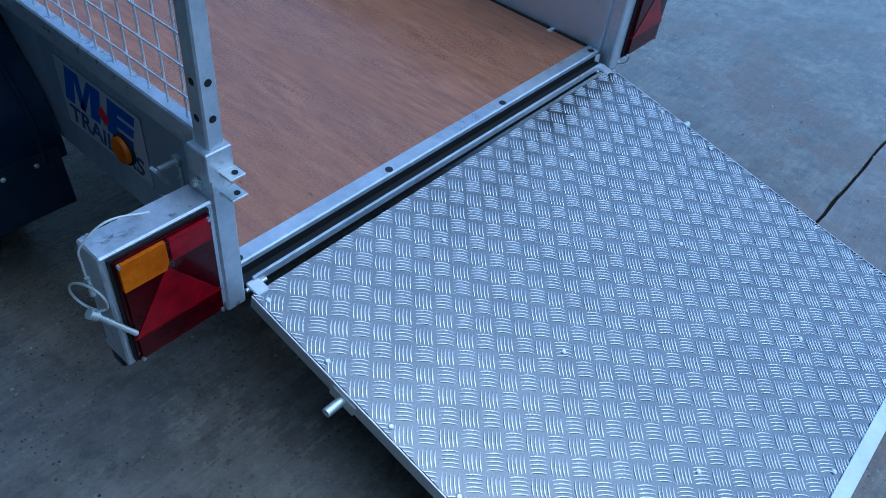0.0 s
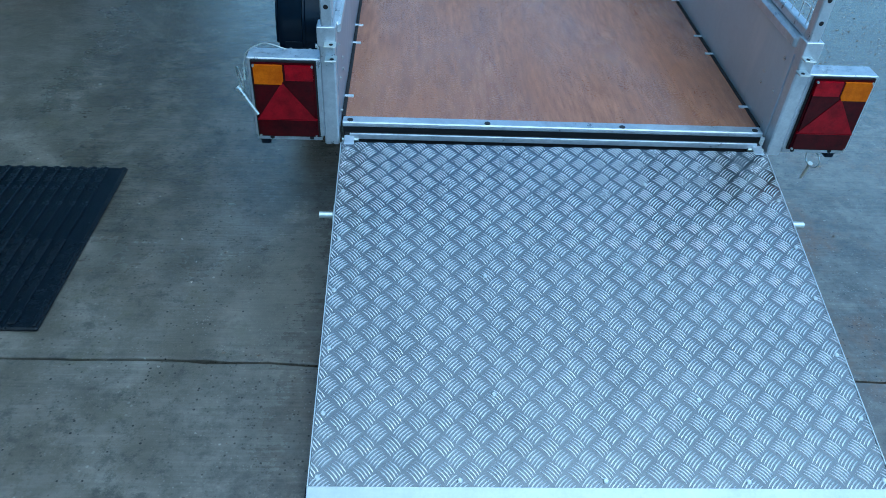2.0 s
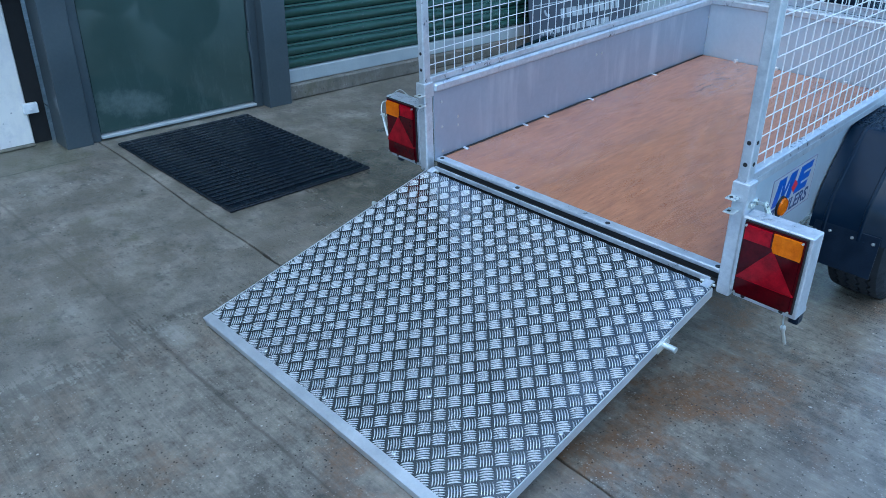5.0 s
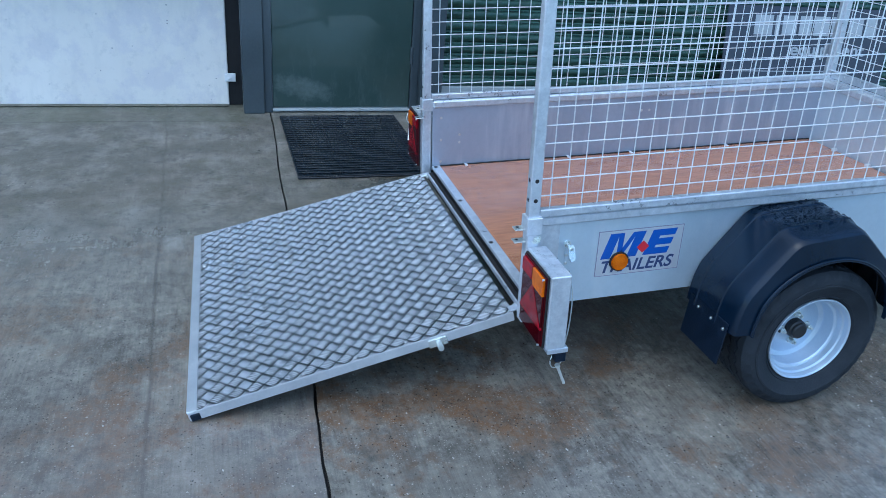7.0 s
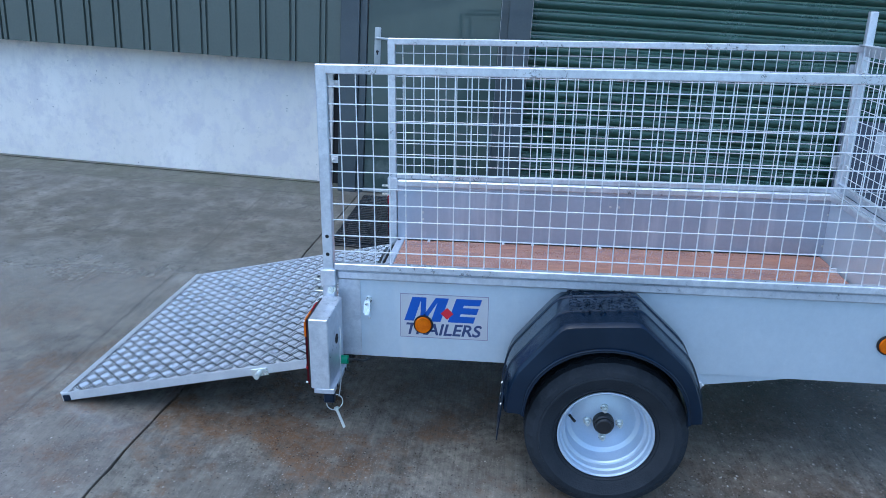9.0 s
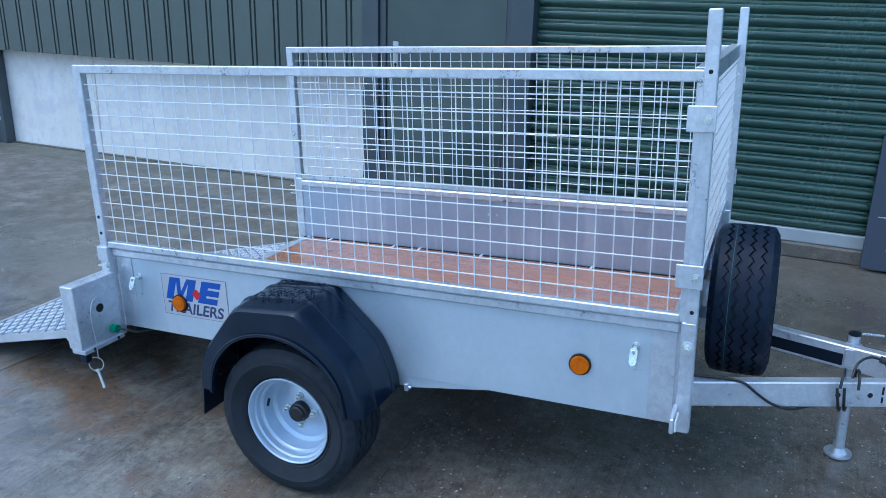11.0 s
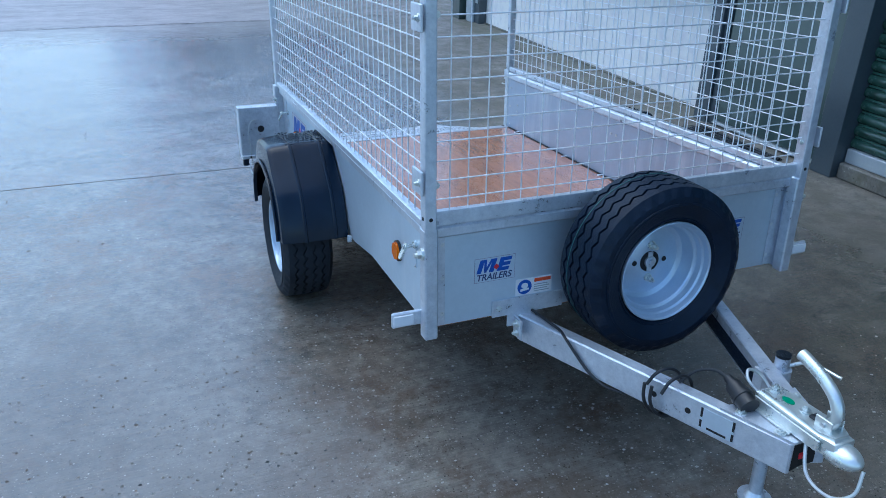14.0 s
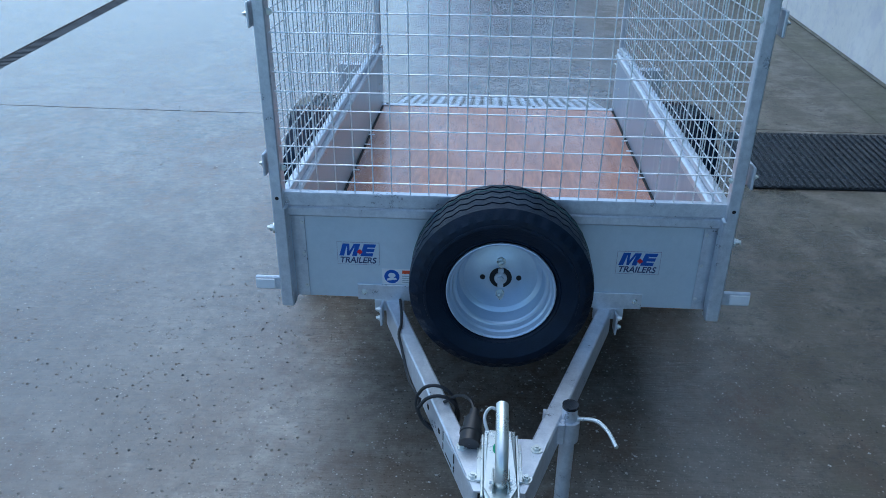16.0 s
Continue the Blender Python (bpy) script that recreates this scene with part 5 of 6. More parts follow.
# ---- the lowered ramp ----
RAMP_W = pose(0, -0.033, 0.294, 14.9, 0, 0)
RL, RH = 1.020, 0.606
bm = bmesh.new()
for sx in (-1, 1):
    beam(bm, (sx * (RH - 0.016), -0.012, -0.019), (sx * (RH - 0.016), -RL + 0.02, -0.019), 0.03, 0.03, (0, 0, 1), 0.003)
for y in (-0.03, -0.34, -0.66, -RL + 0.045):
    block(bm, -RH + 0.03, RH - 0.03, y - 0.014, y + 0.014, -0.034, -0.005, 0.002)
ramp = part("ramp", bm, M_ALU, trailer, "lowered loading ramp of five-bar aluminium tread plate", T.inverted() @ RAMP_W)
part("tread_plate", box(-RH, RH, -RL + 0.02, -0.004, -0.0035, 0.0, 0.0005), M_PLATE, ramp, "five-bar aluminium tread plate")


STEP = 0.0555


def bars_of(turn, verts, faces, cx=0.0, cy=0.0, cut=True):
    """The five curved bars of one tread group, cut off where the sheet ends."""
    stations = np.linspace(-1, 1, 7)
    nx, ny = -math.sin(turn), math.cos(turn)
    for q in range(5):
        base, half = len(verts), 0.0190 * (1 - 0.03 * abs(q - 2))
        for s in stations:
            u, v = s * half, (q - 2) * 0.0072 + 0.0022 * (1 - s * s)
            x, y = cx + u * math.cos(turn) - v * math.sin(turn), cy + u * math.sin(turn) + v * math.cos(turn)
            w, h = 0.0015 * (1 - s * s) ** 0.35 + 0.0002, 0.0022 * (1 - s * s) ** 0.6
            for f, z in ((-1, -0.0002), (-0.55, h), (0.55, h), (1, -0.0002)):
                px_, py_ = x + nx * w * f, y + ny * w * f
                verts.append((max(-RH + 0.001, min(RH - 0.001, px_)), max(-RL + 0.022, min(-0.005, py_)), z) if cut else (px_, py_, z))
        for k in range(len(stations) - 1):
            a, b = base + 4 * k, base + 4 * k + 4
            faces += [(a, a + 1, b + 1, b), (a + 1, a + 2, b + 2, b + 1), (a + 2, a + 3, b + 3, b + 2)]


def bars_mesh(name, verts, faces):
    me = bpy.data.meshes.new(name)
    me.from_pydata(verts, [], faces)
    me.materials.append(M_TREADBAR)
    me.shade_smooth()
    me.set_sharp_from_angle(angle=0.5)
    return me


ONE = []
for turn in (radians(-45), radians(45)):
    vs, fs = [], []
    bars_of(turn, vs, fs, cut=False)
    ONE.append(bars_mesh("tread_lug", vs, fs))
rest_v, rest_f, singles = [], [], []
for i in range(-12, 13):
    for j in range(-1, 21):
        for kind in (0, 1):
            cx, cy = (i + 0.5 * kind) * STEP, -0.014 - (j + 0.5 * kind) * STEP
            if abs(cx) > RH + 0.012 or cy > 0.002 or cy < -RL + 0.012:
                continue
            if -0.62 < cy < -0.24 and abs(cx) < RH - 0.024:
                singles.append((kind, cx, cy))
            else:
                bars_of(radians(45 if kind else -45), rest_v, rest_f, cx, cy)
for kind, cx, cy in singles[:300]:
    part("tread_lug", ONE[kind], None, ramp, "", pose(cx, cy, 0))
for kind, cx, cy in singles[300:]:
    bars_of(radians(45 if kind else -45), rest_v, rest_f, cx, cy)
tagged(part("tread_relief", bars_mesh("tread_relief", rest_v, rest_f), None, ramp), "raised tread bar groups", kind="stuff")
part("end_lip", box(-RH - 0.002, RH + 0.002, -RL, -RL + 0.019, -0.032, 0.001, 0.002, None), M_ALU, ramp, "pale folded aluminium end lip")
part("end_strip", box(-RH - 0.002, RH + 0.002, -RL - 0.001, -RL + 0.030, 0.0008, 0.0035, 0.0008), M_ALU, ramp)
for sx in (-1, 1):
    part("edge_strip", box(sx * RH, sx * (RH + 0.003), -RL + 0.02, -0.006, -0.031, 0.0012, 0.0005), M_ALU, ramp)
    part("end_plug", box(sx * (RH - 0.004), sx * (RH + 0.0065), -RL + 0.006, -RL + 0.034, -0.0315, -0.008, 0.002), M_RUBBER, ramp, "black rubber corner plug")
    bm = rod(bmesh.new(), (sx * (RH - 0.005), -0.255, -0.022), (sx * (RH + 0.042), -0.255, -0.022), 0.009, 12)
    block(bm, sx * (RH + 0.001), sx * (RH + 0.006), -0.285, -0.225, -0.036, -0.008, 0.001)
    part("latch_stub", bm, M_ZINC, ramp, "bright steel latch stub")
    part("hinge_tab", box(sx * 0.572, sx * 0.600, -0.014, 0.022, -0.004, 0.003, 0.002), M_GALV, ramp)
    part("hinge_pin", rod(bmesh.new(), (sx * 0.560, 0.012, -0.006), (sx * 0.606, 0.012, -0.006), 0.0045, 12), M_ZINC, ramp)
SCREW = finish(lathe([(0.0, 0.0060), (0.002, 0.0058), (0.0032, 0.004), (0.003, 0.0002)], 12), "plate_screw", M_BOLT)
edge = [(x, y) for x in (-0.59, 0.59) for y in (-0.03, -0.19, -0.35, -0.51, -0.67, -0.83, -0.97)]
for x, y in (*edge, (-0.225, -0.46), (0.23, -0.47), (-0.22, -0.78), (0.235, -0.79), (-0.22, -0.13), (0.23, -0.14), (-0.3, -0.975), (0.0, -0.975), (0.3, -0.975)):
    part("plate_screw", SCREW, None, ramp, "", pose(x, y, 0, 0, -90, 0))

# ---- the yard ----
rnd = random.Random(11)
xs = [-260, -60, -20, -9, -5] + list(np.arange(-3.2, 3.66, 0.05)) + [3.68, 3.69, 3.70, 3.81, 3.82, 3.83, 4.2, 6, 9, 20, 60, 260]
jag = {x: (noise.noise((x * 1.7, 3.1, 0)) * 0.009 + noise.noise((x * 9, 7.7, 0)) * 0.005) * (1 if abs(x) < 6 else 0) for x in xs}
wid = {x: 0.0031 + 0.0028 * abs(noise.noise((x * 6, 1.3, 5))) + (0.004 if -0.915 < x < -0.875 else 0.0) for x in xs}


def joint(x):
    return -0.630 - 0.022 * max(-4, min(4, x)) + jag[x]


def joint_far(x):
    return -5.66 + 0.03 * max(-4, min(4, x)) + 2.2 * jag[x]


bm = bmesh.new()
grid = []
for x in xs:
    col = [(-260, 0), (-60, 0), (-14, 0)]
    c, w = joint_far(x), wid[x]
    col += [(c - w * 2, 0), (c - w, -0.012), (c + w, -0.012), (c + w * 2, 0), (-3, 0)]
    c = joint(x)
    col += [(c - w - 0.0015, 0), (c - w, -0.002), (c - w * 0.9, -0.04), (c + w * 0.9, -0.04), (c + w, -0.002), (c + w + 0.0015, 0)]
    col += [(0.5, 0), (3, 0), (14, 0), (60, 0), (260, 0)]
    grid.append([bm.verts.new((x, y, z - (0.035 if 3.685 < x < 3.825 else 0.0))) for y, z in col])
for a, b in zip(grid, grid[1:]):
    for k in range(len(a) - 1):
        bm.faces.new((a[k], b[k], b[k + 1], a[k + 1]))
ground = solid("ground", bm, M_YARD, "wet grey-brown concrete yard with joint and drain", "yard", kind="structure", smooth=0)
# near-black strip down in the groove puts the joint's shadow into colour
bm = bmesh.new()
near_xs = [x for x in xs if -9.5 < x < 9.5]
rows = [[bm.verts.new((x, joint(x) + s * wid[x] * 0.92, -0.022)) for s in (-1, 1)] for x in near_xs]
for a, q in zip(rows, rows[1:]):
    bm.faces.new((a[0], q[0], q[1], a[1]))
part("joint_shade", bm, M_DARKHOLE, ground, "dark strip standing for the shadow in the slab joint")

# loose chips of stone on the concrete, thickest in front of the trailer
def chip_colours():
    k = Nodes("loose_stone_chips")
    geo = k.t.nodes.new("ShaderNodeNewGeometry")
    pale = k.span(geo.outputs["Random Per Island"], 0.07, 0.12, 0, 1)
    k.put("Base Color", k.mix(pale, (0.055, 0.050, 0.044), k.mix(k.span(geo.outputs["Random Per Island"], 0.45, 1.0, 0, 1), (0.15, 0.115, 0.085), (0.37, 0.345, 0.30))))
    k.put("Roughness", k.span(k.noise(300, 3), 0.35, 0.65, 0.3, 0.6))
    return k.m


verts, faces = [], []
crnd = random.Random(21)
for n, x0, x1, y0, y1 in ((13500, -0.5, 3.0, 1.1, 4.3), (700, -1.9, -0.5, 1.9, 4.3), (1100, 0.9, 3.0, -2.8, 1.1), (1500, -2.3, 0.9, -3.2, -0.1)):
    for _ in range(n):
        x, y = crnd.uniform(x0, x1), crnd.uniform(y0, y1)
        r = 0.0012 + 0.0042 * crnd.random() ** 2
        if noise.noise((x * 1.1, y * 1.1, 4.2)) + crnd.uniform(-0.35, 0.35) < -0.05 or (-0.7 < x < 0.7 and -1.15 < y < 0.3) or (x < -1.3 and -0.6 < y < 0.3):
            continue
        k, turn = len(verts), crnd.uniform(0, 6.28)
        for q in range(5):
            a = turn + q * 1.2566 + crnd.uniform(-0.3, 0.3)
            rr = r * crnd.uniform(0.7, 1.3)
            verts.append((x + rr * math.cos(a) * 1.25, y + rr * math.sin(a), 0.0))
        verts.append((x + r * 0.2, y, r * crnd.uniform(0.5, 1.0)))
        faces += [(k + q, k + (q + 1) % 5, k + 5) for q in range(5)]
chips = bpy.data.meshes.new("stone_chips")
chips.from_pydata(verts, [], faces)
chips.materials.append(chip_colours())
tagged(new("stone_chips", chips), "small pale and dark stone chips strewn on wet concrete", "gravel", kind="stuff")

# drain grating in its slot
drain = thing("drain", "dark slotted drain running through the concrete yard", "drain", kind="structure")
bm = bmesh.new()
for k in range(260):
    y = -9.0 + k * 0.035
    block(bm, 3.692, 3.818, y, y + 0.022, -0.016, -0.006, 0)
tagged(part("grating", bm, M_MACHINE, drain), kind="stuff")

# ---- the building along the yard ----
END_Y, TOP = -5.70, 6.2


def setting(name, bm, material, label, category, smooth=0.6):
    return solid(name, bm, material, label, category, kind="structure", smooth=smooth)


# whitewashed concrete plinth wall of four long panels
plinth = setting("wall_plinth", box(-3.0, -2.80, -5.40, -0.86, -0.05, 1.1, 0), M_WALL, "whitewashed precast concrete plinth wall", "wall")
for y0, y1 in ((-5.02, -3.705), (-3.695, -0.836)):
    part("panel", box(-2.80, -2.765, y0, y1, 0.0, 1.0, 0.006), M_WALL, plinth)
part("wall_foot", box(-2.765, -2.730, -5.02, -0.84, 0.0, 0.012, 0.005), M_YARD, plinth, "crumbling mortar at the wall foot")

# profiled cladding above it: sheets of five ribs, each sheet an object
clad = setting("wall_cladding", box(-2.98, -2.66, -5.5, -0.62, 0.96, TOP, 0), M_JAMB, "dark green profiled steel cladding", "wall")


def clad_sheet(n, z0, z1, pitch=0.218):
    line = []
    for k in range(n):
        y = k * pitch
        line += [(y, 0.0), (y + pitch - 0.060, 0.0), (y + pitch - 0.058, -0.018), (y + pitch - 0.046, -0.018), (y + pitch - 0.043, -0.001), (y + pitch - 0.019, -0.001), (y + pitch - 0.016, -0.018), (y + pitch - 0.003, -0.018)]
    line.append((n * pitch, 0.0))
    bm = bmesh.new()
    lo = [bm.verts.new((d, y, z0)) for y, d in line]
    hi = [bm.verts.new((d, y, z1)) for y, d in line]
    for k in range(len(line) - 1):
        bm.faces.new((lo[k], lo[k + 1], hi[k + 1], hi[k]))
    return finish(bm, "sheet", M_CLAD, 0)


SHEET, SHORT = clad_sheet(5, 0.925, TOP), clad_sheet(1, 0.925, TOP)
y = -0.625 - 5 * 0.218
for k in range(4):
    part("sheet", SHEET, None, clad, "", pose(-2.592, y - k * 5 * 0.218, 0))
for k in range(3):
    part("sheet", SHORT, None, clad, "", pose(-2.592, y - 15 * 0.218 - (k + 1) * 0.218, 0))
setting("eaves_gutter", box(-2.66, -2.50, END_Y - 0.1, 7.0, TOP, TOP + 0.14, 0.01), M_JAMB, "dark grey eaves gutter", "gutter")
# end wall and corner posts
setting("wall_end", box(-12.0, -2.70, -5.52, -5.40, 0.0, TOP, 0), M_CLAD, "dark green clad end wall", "wall")
corner = thing("corner_post", "dark green steel stanchion beside a pale corner post", "post", kind="structure")
part("stanchion", box(-2.69, -2.56, -5.46, -5.23, 0.0, 0.97, 0.004), M_DOOR, corner)
part("web", box(-2.74, -2.70, -5.23, -5.16, 0.0, 0.97, 0.001), M_DARKHOLE, corner)
part("pale_post", box(-2.72, -2.62, -5.16, -5.00, 0.0, 0.97, 0.003), M_RAIL, corner)
part("gap_strip", box(-2.76, -2.66, -5.00, -4.87, 0.0, 0.97, 0.002), M_JAMB, corner)
for z in (0.25, 0.68):
    part("strip_bracket", box(-2.66, -2.648, -4.96, -4.90, z - 0.02, z + 0.02, 0.002), M_RAIL, corner)

# door with its steel frame
jl = setting("door_frame", box(-2.72, -2.560, -0.745, -0.612, 0.0, TOP, 0.003), M_JAMB, "dark blue-grey steel door frame columns", "door frame")
part("recess", box(-2.82, -2.78, -0.845, -0.747, 0.0, 0.93, 0), M_DARKHOLE, jl)
part("stop", box(-2.70, -2.585, -0.612, -0.560, 0.0, 2.2, 0.003), M_JAMB, jl)
part("stop", box(-2.70, -2.585, 0.372, 0.425, 0.0, 2.2, 0.003), M_JAMB, jl)
part("column", box(-2.72, -2.515, 0.425, 0.580, 0.0, TOP, 0.003), M_JAMB, jl)
part("lintel", box(-2.70, -2.57, -0.612, 0.425, 2.07, 2.2, 0.003), M_JAMB, jl)
for z in (0.766, 0.194):
    bm = box(-2.768, -2.742, -0.858, -0.788, z - 0.026, z + 0.026, 0.002)
    bolt(bm, (-2.742, -0.825, z), (1, 0, 0), 0.009, 0.012)
    part("wall_bracket", bm, M_WHITE, jl, "pale steel fixing bracket with bolt")
door = setting("door_1", box(-2.645, -2.600, -0.556, 0.368, 0.035, 2.062, 0.003), M_DOOR, "closed dark green steel door", "door")
part("threshold", box(-2.66, -2.575, -0.56, 0.372, 0.012, 0.028, 0.003), M_RAIL, door, "pale metal threshold strip")
bm = box(-2.600, -2.592, -0.506, -0.460, 0.945, 1.200, 0.004)
bmesh.ops.bevel(bm, geom=[e for e in bm.edges if abs(e.verts[0].co.x - e.verts[1].co.x) > 0.002], offset=0.016, segments=3, affect="EDGES", clamp_overlap=True)
plate = part("handle", bm, M_RAIL, door, "satin metal lever handle plate")
bm = rod(bmesh.new(), (-2.592, -0.483, 1.130), (-2.545, -0.483, 1.130), 0.009, 12)
rod(bm, (-2.548, -0.488, 1.130), (-2.548, -0.365, 1.126), 0.0095, 12)
part("lever", bm, M_RAIL, plate)
bm = rod(bmesh.new(), (-2.593, -0.483, 1.035), (-2.590, -0.483, 1.035), 0.010, 16)
block(bm, -2.592, -2.590, -0.487, -0.479, 1.012, 1.035, 0)
part("keyhole", bm, M_DARKHOLE, plate)
for z in (0.39, 1.7):
    part("hinge", rod(bmesh.new(), (-2.590, 0.372, z - 0.06), (-2.590, 0.372, z + 0.06), 0.011, 12), M_JAMB, door)
setting("wall_above_door", box(-2.72, -2.60, -0.612, 0.425, 2.2, TOP, 0), M_CLAD, "dark green clad wall over the door", "wall")

# roller shutter
SH0, SH1 = 0.585, 5.60
shutter = setting("roller_shutter", box(-2.76, -2.70, SH0, SH1, 0.0, 3.1, 0), M_JAMB, "closed green roller shutter with pale bottom rail", "roller shutter")
PITCH = 0.0765
bm = bmesh.new()
prof = [(0.000, 0.000), (0.006, 0.004), (0.020, 0.016), (0.026, 0.030), (0.024, 0.046), (0.014, 0.060), (0.002, 0.066), (0.002, 0.0765)]
lo = [bm.verts.new((d, SH0, z)) for d, z in prof]
hi = [bm.verts.new((d, SH1, z)) for d, z in prof]
for k in range(len(prof) - 1):
    bm.faces.new((lo[k], hi[k], hi[k + 1], lo[k + 1]))
bmesh.ops.solidify(bm, geom=bm.faces[:], thickness=0.0015)
SLAT = finish(bm, "slat", M_SLAT, 0.9)
for k in range(38):
    part("slat", SLAT, None, shutter, "", pose(-2.640, 0, 0.175 + k * PITCH))
part("bottom_rail", box(-2.665, -2.600, SH0, SH1, 0.095, 0.178, 0.004), M_RAIL, shutter, "pale grey shutter bottom rail")
part("sill", box(-2.76, -2.56, SH0, SH1, 0.0, 0.094, 0.008), M_YARD, shutter, "worn concrete sill")
part("guide", box(-2.72, -2.56, SH1, SH1 + 0.1, 0.0, 3.1, 0.003), M_JAMB, shutter)
setting("wall_above_shutter", box(-2.80, -2.60, SH0 - 0.005, SH1 + 0.1, 3.1, TOP, 0), M_CLAD, "dark green clad wall over the shutter", "wall")
setting("wall_beyond_shutter", box(-2.80, -2.60, SH1 + 0.1, 7.0, 0.0, TOP, 0), M_CLAD, "dark green clad wall", "wall")
setting("roof", box(-12.0, -2.52, END_Y - 0.1, 7.0, TOP + 0.14, TOP + 0.24, 0), M_BACK, "dark flat roof edge", "roof")

# mat with long ribs
mat = thing("doormat", "thick black ribbed rubber mat, muddy, outside the door", "mat", pose(-1.905, -0.135, 0, 0, 0, 0.6))
part("mat_base", box(-0.57, 0.57, -0.385, 0.385, 0.0, 0.012, 0.004), M_MAT, mat)
RIB = finish(box(-0.011, 0.011, -0.372, 0.38, 0.011, 0.0178, 0.0025), "rib", M_MAT)
for k in range(28):
    part("rib", RIB, None, mat, "", pose(-0.545 + k * 0.0388, 0, 0))
part("rim", box(0.554, 0.566, -0.38, 0.38, 0.011, 0.0185, 0.002), M_MAT, mat)

# sign board leaning on the shutter
lean = 9.0
sign = thing("sign_board", "slate-grey sign board with pale lettering bars leaning on the shutter", "sign", pose(-2.46, 2.76, 0.02, 0, -lean, 0))
part("board", box(-0.012, 0.0, 0, 1.50, 0, 0.80, 0.003), M_SIGN, sign)
m = Matrix(((0, 0, 1, 0.0002), (1, 0, 0, 0), (0, 1, 0, 0), (0, 0, 0, 1)))


def bar(y0, y1, z0, z1):
    part("letter_bar", prism(bmesh.new(), ((y0, z0), (y1, z0), (y1, z1), (y0, z1)), 0.0012, m), M_SIGNPAINT, sign)


y = 0.24
for w in (0.16, 0.04, 0.13, 0.11, 0.14, 0.14, 0.13, 0.11):
    bar(y, y + w, 0.59, 0.735)
    y += w + 0.024
letters(sign, "equipment", m @ Matrix.Translation((0.59, 0.445, 0.0004)), 0.130, 0.70, M_SIGNPAINT)
bar(0.05, 1.45, 0.318, 0.325)
y = 0.38
for k in range(11):
    bar(y, y + 0.055, 0.19, 0.265)
    y += 0.075
letters(sign, "www.", m @ Matrix.Translation((0.12, 0.085, 0.0004)), 0.095, 0.17, M_SIGNPAINT)
for k in range(3, 14):
    bar(0.12 + k * 0.066, 0.168 + k * 0.066, 0.085, 0.130)
bm = bmesh.new()
prism(bm, [(0.23 + 0.055 * math.cos(a), 0.275 + 0.055 * math.sin(a)) for a in np.linspace(math.pi * 1.0, math.pi * 1.6, 9)] +
      [(0.23 + 0.034 * math.cos(a), 0.275 + 0.034 * math.sin(a)) for a in np.linspace(math.pi * 1.6, math.pi * 1.0, 9)], 0.0012, m)
part("receiver_shape", bm, M_SIGNPAINT, sign)

# ---- the far side of the yard ----
back = setting("wall_back", box(-30.0, 0.6, -15.5, -15.2, 0.0, 3.1, 0), M_BACK, "weathered near-black clad boundary wall", "wall")
WALLRIB = finish(box(0, 0.07, -15.2, -15.16, 0.0, 3.1, 0), "rib", M_BACK)
for k in range(60):
    part("rib", WALLRIB, None, back, "", pose(-30 + k * 0.5, 0, 0))


def track(bm, x, y0, y1, w, h):
    line = [(y0 + h / 2 + h / 2 * math.cos(a), h / 2 + h / 2 * math.sin(a)) for a in np.linspace(math.pi / 2, math.pi * 1.5, 10)]
    line += [(y1 - h / 2 + h / 2 * math.cos(a), h / 2 + h / 2 * math.sin(a)) for a in np.linspace(-math.pi / 2, math.pi / 2, 10)]
    prism(bm, line, w, Matrix(((0, 0, 1, x), (1, 0, 0, 0), (0, 1, 0, 0), (0, 0, 0, 1))))
    for k in range(int((y1 - y0) / 0.07)):
        for z0, z1 in ((-0.001, 0.014), (h - 0.014, h + 0.006)):
            block(bm, x - 0.004, x + w + 0.004, y0 + 0.1 + k * 0.07, y0 + 0.13 + k * 0.07, max(0, z0), z1, 0)
    return bm


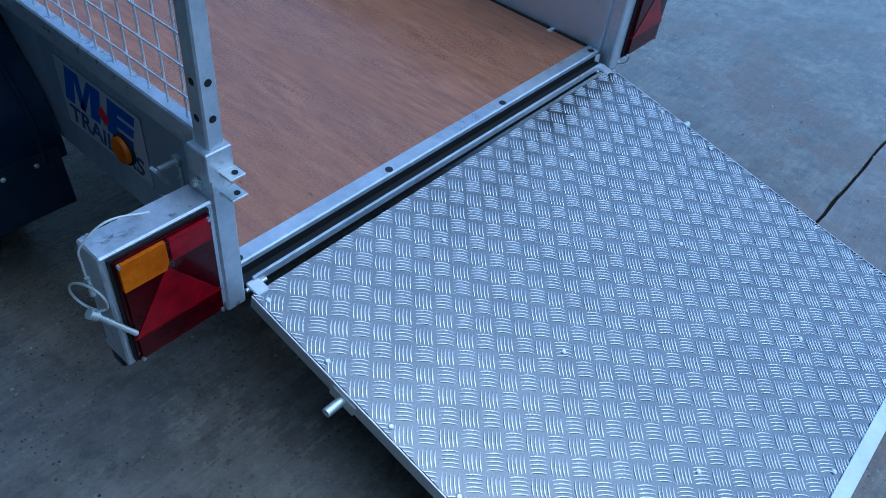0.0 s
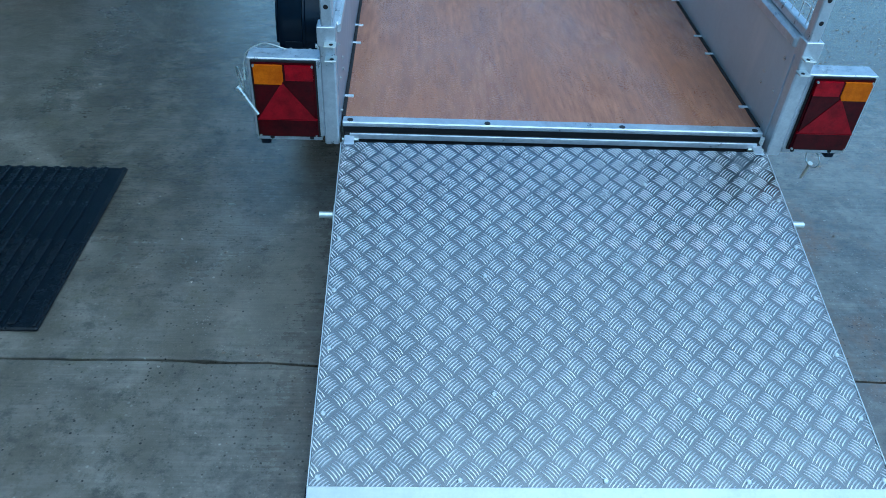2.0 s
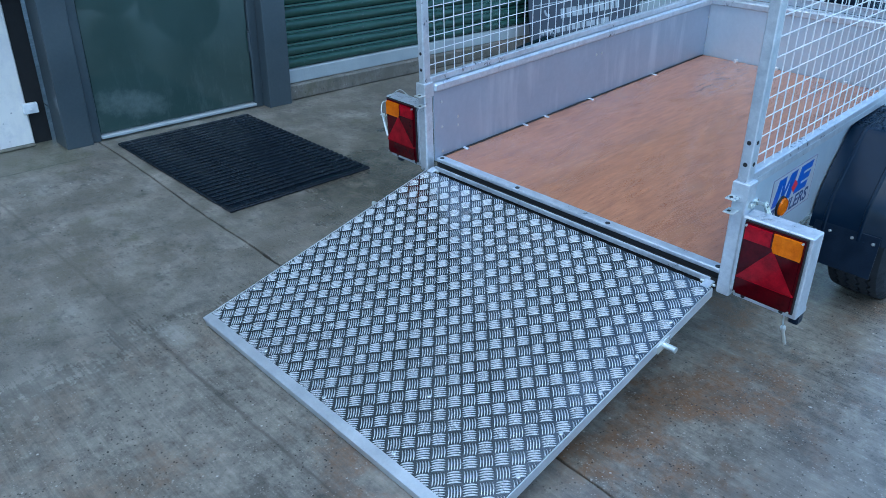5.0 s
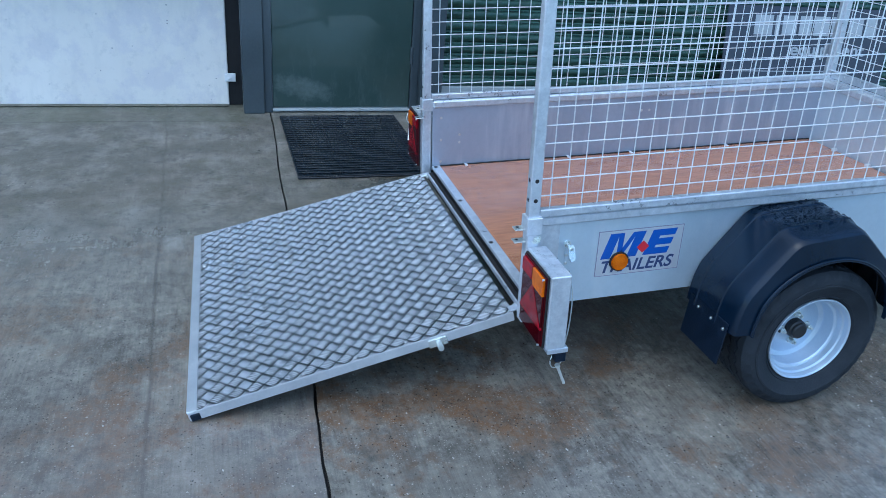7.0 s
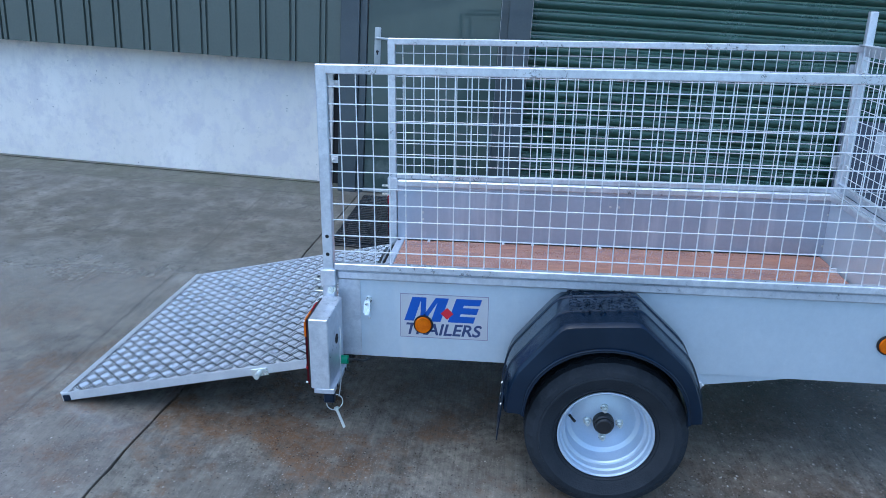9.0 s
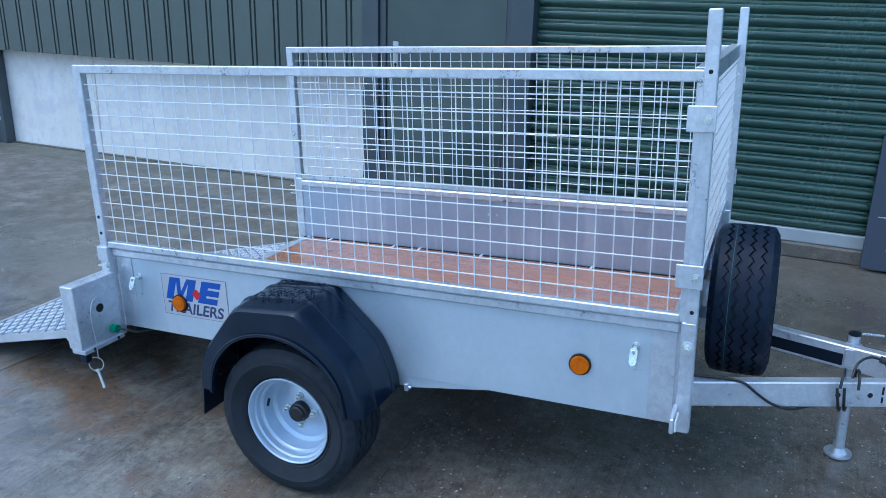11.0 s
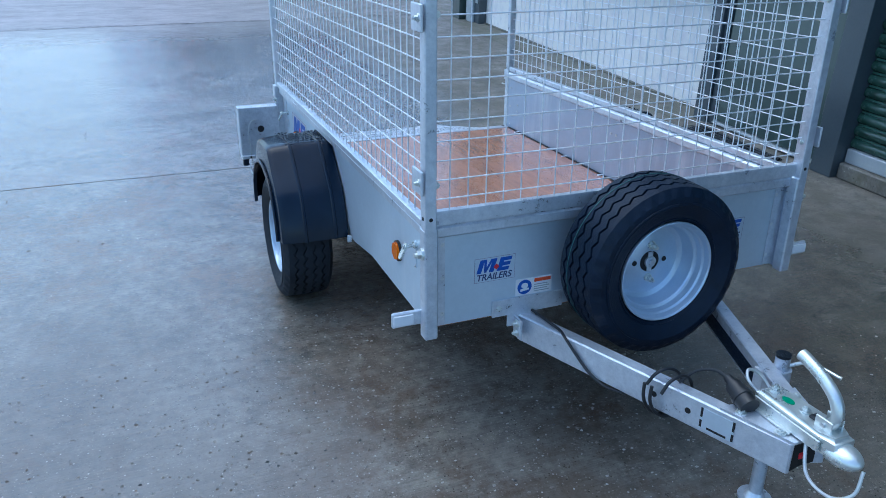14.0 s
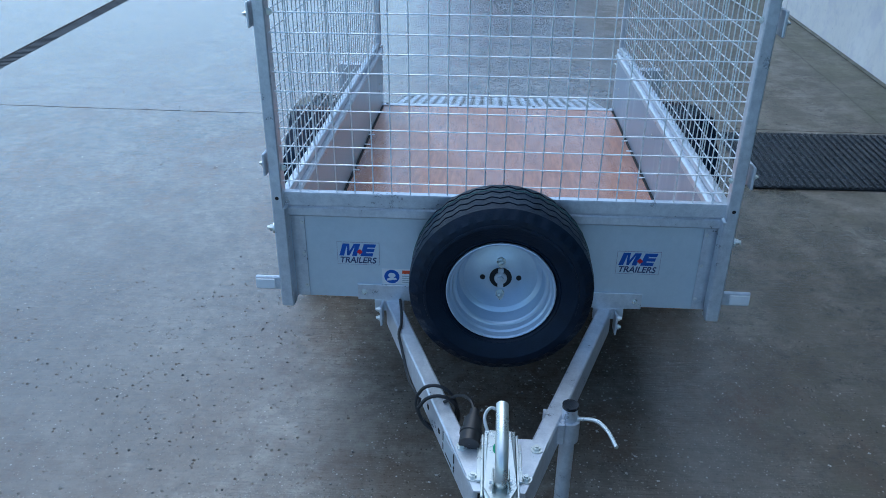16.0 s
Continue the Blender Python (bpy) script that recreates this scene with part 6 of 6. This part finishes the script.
def excavator(m, paint, rear, label):
    """A small tracked digger; local y looks along its boom."""
    ob = thing("mini_excavator", label, "excavator", m @ Matrix.Scale(0.7, 4), "machines parked across the yard")
    for x in (-0.49, 0.26):
        tr = part("track", track(bmesh.new(), x, -0.72, 0.72, 0.23, 0.40), M_RUBBER, ob, "black rubber track")
        for y, z, r in ((-0.52, 0.2, 0.13), (0.52, 0.2, 0.13), (-0.24, 0.1, 0.06), (0, 0.1, 0.06), (0.24, 0.1, 0.06)):
            part("roller", rod(bmesh.new(), (x - 0.010, y, z), (x + 0.240, y, z), r, 18), M_MACHINE, tr)
        part("track_frame", box(x - 0.012, x + 0.242, -0.36, 0.40, 0.15, 0.30, 0.02), M_COUNTER, tr)
        part("label_plate", box(x - 0.014, x + 0.244, -0.16, -0.08, 0.20, 0.26, 0), M_YELLOW, tr)
    bm = box(-0.26, 0.26, -0.4, 0.4, 0.2, 0.42, 0.02)
    rod(bm, (0, 0, 0.42), (0, 0, 0.5), 0.28, 24)
    part("undercarriage", bm, M_MACHINE, ob)
    side = Matrix(((0, 0, 1, -0.5), (1, 0, 0, 0), (0, 1, 0, 0), (0, 0, 0, 1)))

    def shell(name, outline, w0, w1, material, note=""):
        bm = prism(bmesh.new(), outline, w1 - w0, Matrix.Translation((w0 + 0.5, 0, 0)) @ side)
        bmesh.ops.bevel(bm, geom=bm.edges[:], offset=0.022, segments=2, affect="EDGES", clamp_overlap=True)
        return part(name, bm, material, ob, note)
    shell("lower_body", ((-0.20, 0.49), (0.60, 0.49), (0.62, 0.60), (0.60, 0.88), (-0.12, 0.94), (-0.20, 0.90)), -0.5, 0.5, paint, "painted lower body panel")
    shell("counterweight", ((-1.08, 0.58), (-0.98, 0.47), (-0.22, 0.47), (-0.22, 0.90), (-0.40, 0.97), (-1.10, 0.92)), -0.51, 0.51, rear, "dark grey cast counterweight")
    shell("engine_hood", ((-1.10, 0.94), (-0.40, 0.99), (-0.14, 0.96), (-0.16, 1.20), (-0.40, 1.42), (-0.90, 1.40), (-1.06, 1.20)), -0.49, 0.49, paint, "rounded painted engine hood")
    shell("hood_vent", ((-0.62, 1.04), (-0.26, 1.06), (-0.28, 1.18), (-0.46, 1.28), (-0.60, 1.26)), -0.505, 0.505, M_MACHINE)
    for x in (-0.505, 0.5):
        for k in range(7):
            part("marking_bar", box(x, x + 0.005, 0.16 + k * 0.042, 0.19 + k * 0.042, 0.66, 0.705, 0), M_WHITE, ob)
        part("maker_patch", box(x, x + 0.005, -0.02, 0.05, 0.66, 0.76, 0), M_COUNTER, ob)
        part("label_plate", box(x, x + 0.005, -0.96, -0.86, 1.02, 1.12, 0), M_YELLOW, ob)
    part("floor_plate", box(-0.48, 0.48, -0.08, 0.58, 0.88, 0.93, 0.01), M_MACHINE, ob)
    for x, y, lean in ((-0.46, 0.50, 0), (0.44, 0.50, 0), (-0.46, -0.30, 0.12), (0.46, -0.30, 0.12)):
        part("cab_post", beam(bmesh.new(), (x, y, 0.9), (x * 0.97, y + lean, 2.2), 0.07, 0.06, (0, 1, 0), 0.01), M_MACHINE if y > 0 else paint, ob)
    part("canopy", box(-0.5, 0.48, -0.5, 0.56, 2.18, 2.27, 0.03), paint, ob)
    bm = box(-0.25, 0.22, -0.22, 0.24, 0.94, 1.10, 0.04)
    block(bm, -0.25, 0.22, -0.26, -0.12, 1.06, 1.6, 0.04)
    part("seat", bm, M_RUBBER, ob)
    part("console", box(-0.42, -0.28, -0.1, 0.3, 0.93, 1.22, 0.03), M_MACHINE, ob)
    for x in (-0.35, 0.05, 0.25):
        part("control_lever", rod(bmesh.new(), (x, 0.34, 0.93), (x, 0.40, 1.34), 0.015, 8), M_PALE, ob)
    part("swing_post", box(-0.16, 0.16, 0.56, 0.80, 0.46, 0.86, 0.03), M_MACHINE, ob)
    bm = bmesh.new()
    beam(bm, (0, 0.72, 0.66), (0, 0.90, 1.65), 0.15, 0.22, (0, 1, 0), 0.02)
    beam(bm, (0, 0.88, 1.60), (0, 1.36, 2.10), 0.14, 0.18, (0, 0, 1), 0.02)
    part("boom", bm, paint, ob)
    part("label_plate", box(-0.078, 0.078, 0.82, 0.90, 1.22, 1.40, 0), M_YELLOW, ob)
    bm = bmesh.new()
    beam(bm, (0, 1.38, 2.15), (0, 1.42, 0.72), 0.13, 0.16, (0, 1, 0), 0.02)
    block(bm, -0.09, 0.09, 1.33, 1.52, 0.62, 0.78, 0.03)
    part("dipper", bm, paint, ob)
    part("bucket_link", box(-0.07, 0.07, 1.35, 1.50, 0.36, 0.64, 0.02), M_MACHINE, ob)
    part("ram", rod(bmesh.new(), (0, 0.92, 0.85), (0, 1.12, 1.6), 0.035, 10), M_ZINC, ob)
    part("ram", rod(bmesh.new(), (0, 1.52, 1.7), (0, 1.55, 0.72), 0.028, 10), M_ZINC, ob)
    bm = prism(bmesh.new(), ((0.98, 0.40), (1.86, 0.40), (1.94, 0.04), (1.84, 0.0), (1.02, 0.0), (0.94, 0.04)), 0.42, Matrix.Translation((0.29, 0, 0)) @ side)
    bmesh.ops.bevel(bm, geom=bm.edges[:], offset=0.015, segments=1, affect="EDGES", clamp_overlap=True)
    part("bucket", bm, M_MACHINE, ob, "worn dark steel bucket resting on the ground")
    part("cutting_edge", box(-0.23, 0.23, 0.95, 1.93, 0.385, 0.425, 0.008), M_COUNTER, ob)
    bm = box(-0.55, 0.55, 0.86, 0.91, 0.03, 0.32, 0.01)
    for x in (-0.2, 0.2):
        beam(bm, (x, 0.3, 0.3), (x, 0.88, 0.17), 0.06, 0.08, (0, 0, 1), 0.01)
    part("dozer_blade", bm, M_MACHINE, ob)
    return ob


excavator(pose(-2.64, -10.86, 0, 0, 0, 106), M_DIGGER, M_COUNTER, "orange-red mini excavator with dark grey counterweight")
excavator(pose(-1.20, -13.25, 0, 0, 0, -30), M_PALE, M_PALE, "white mini excavator with bucket on the ground")
excavator(pose(0.95, -13.7, 0, 0, 0, 66), M_DIGGER, M_MACHINE, "orange-red mini excavator with black rear casting")
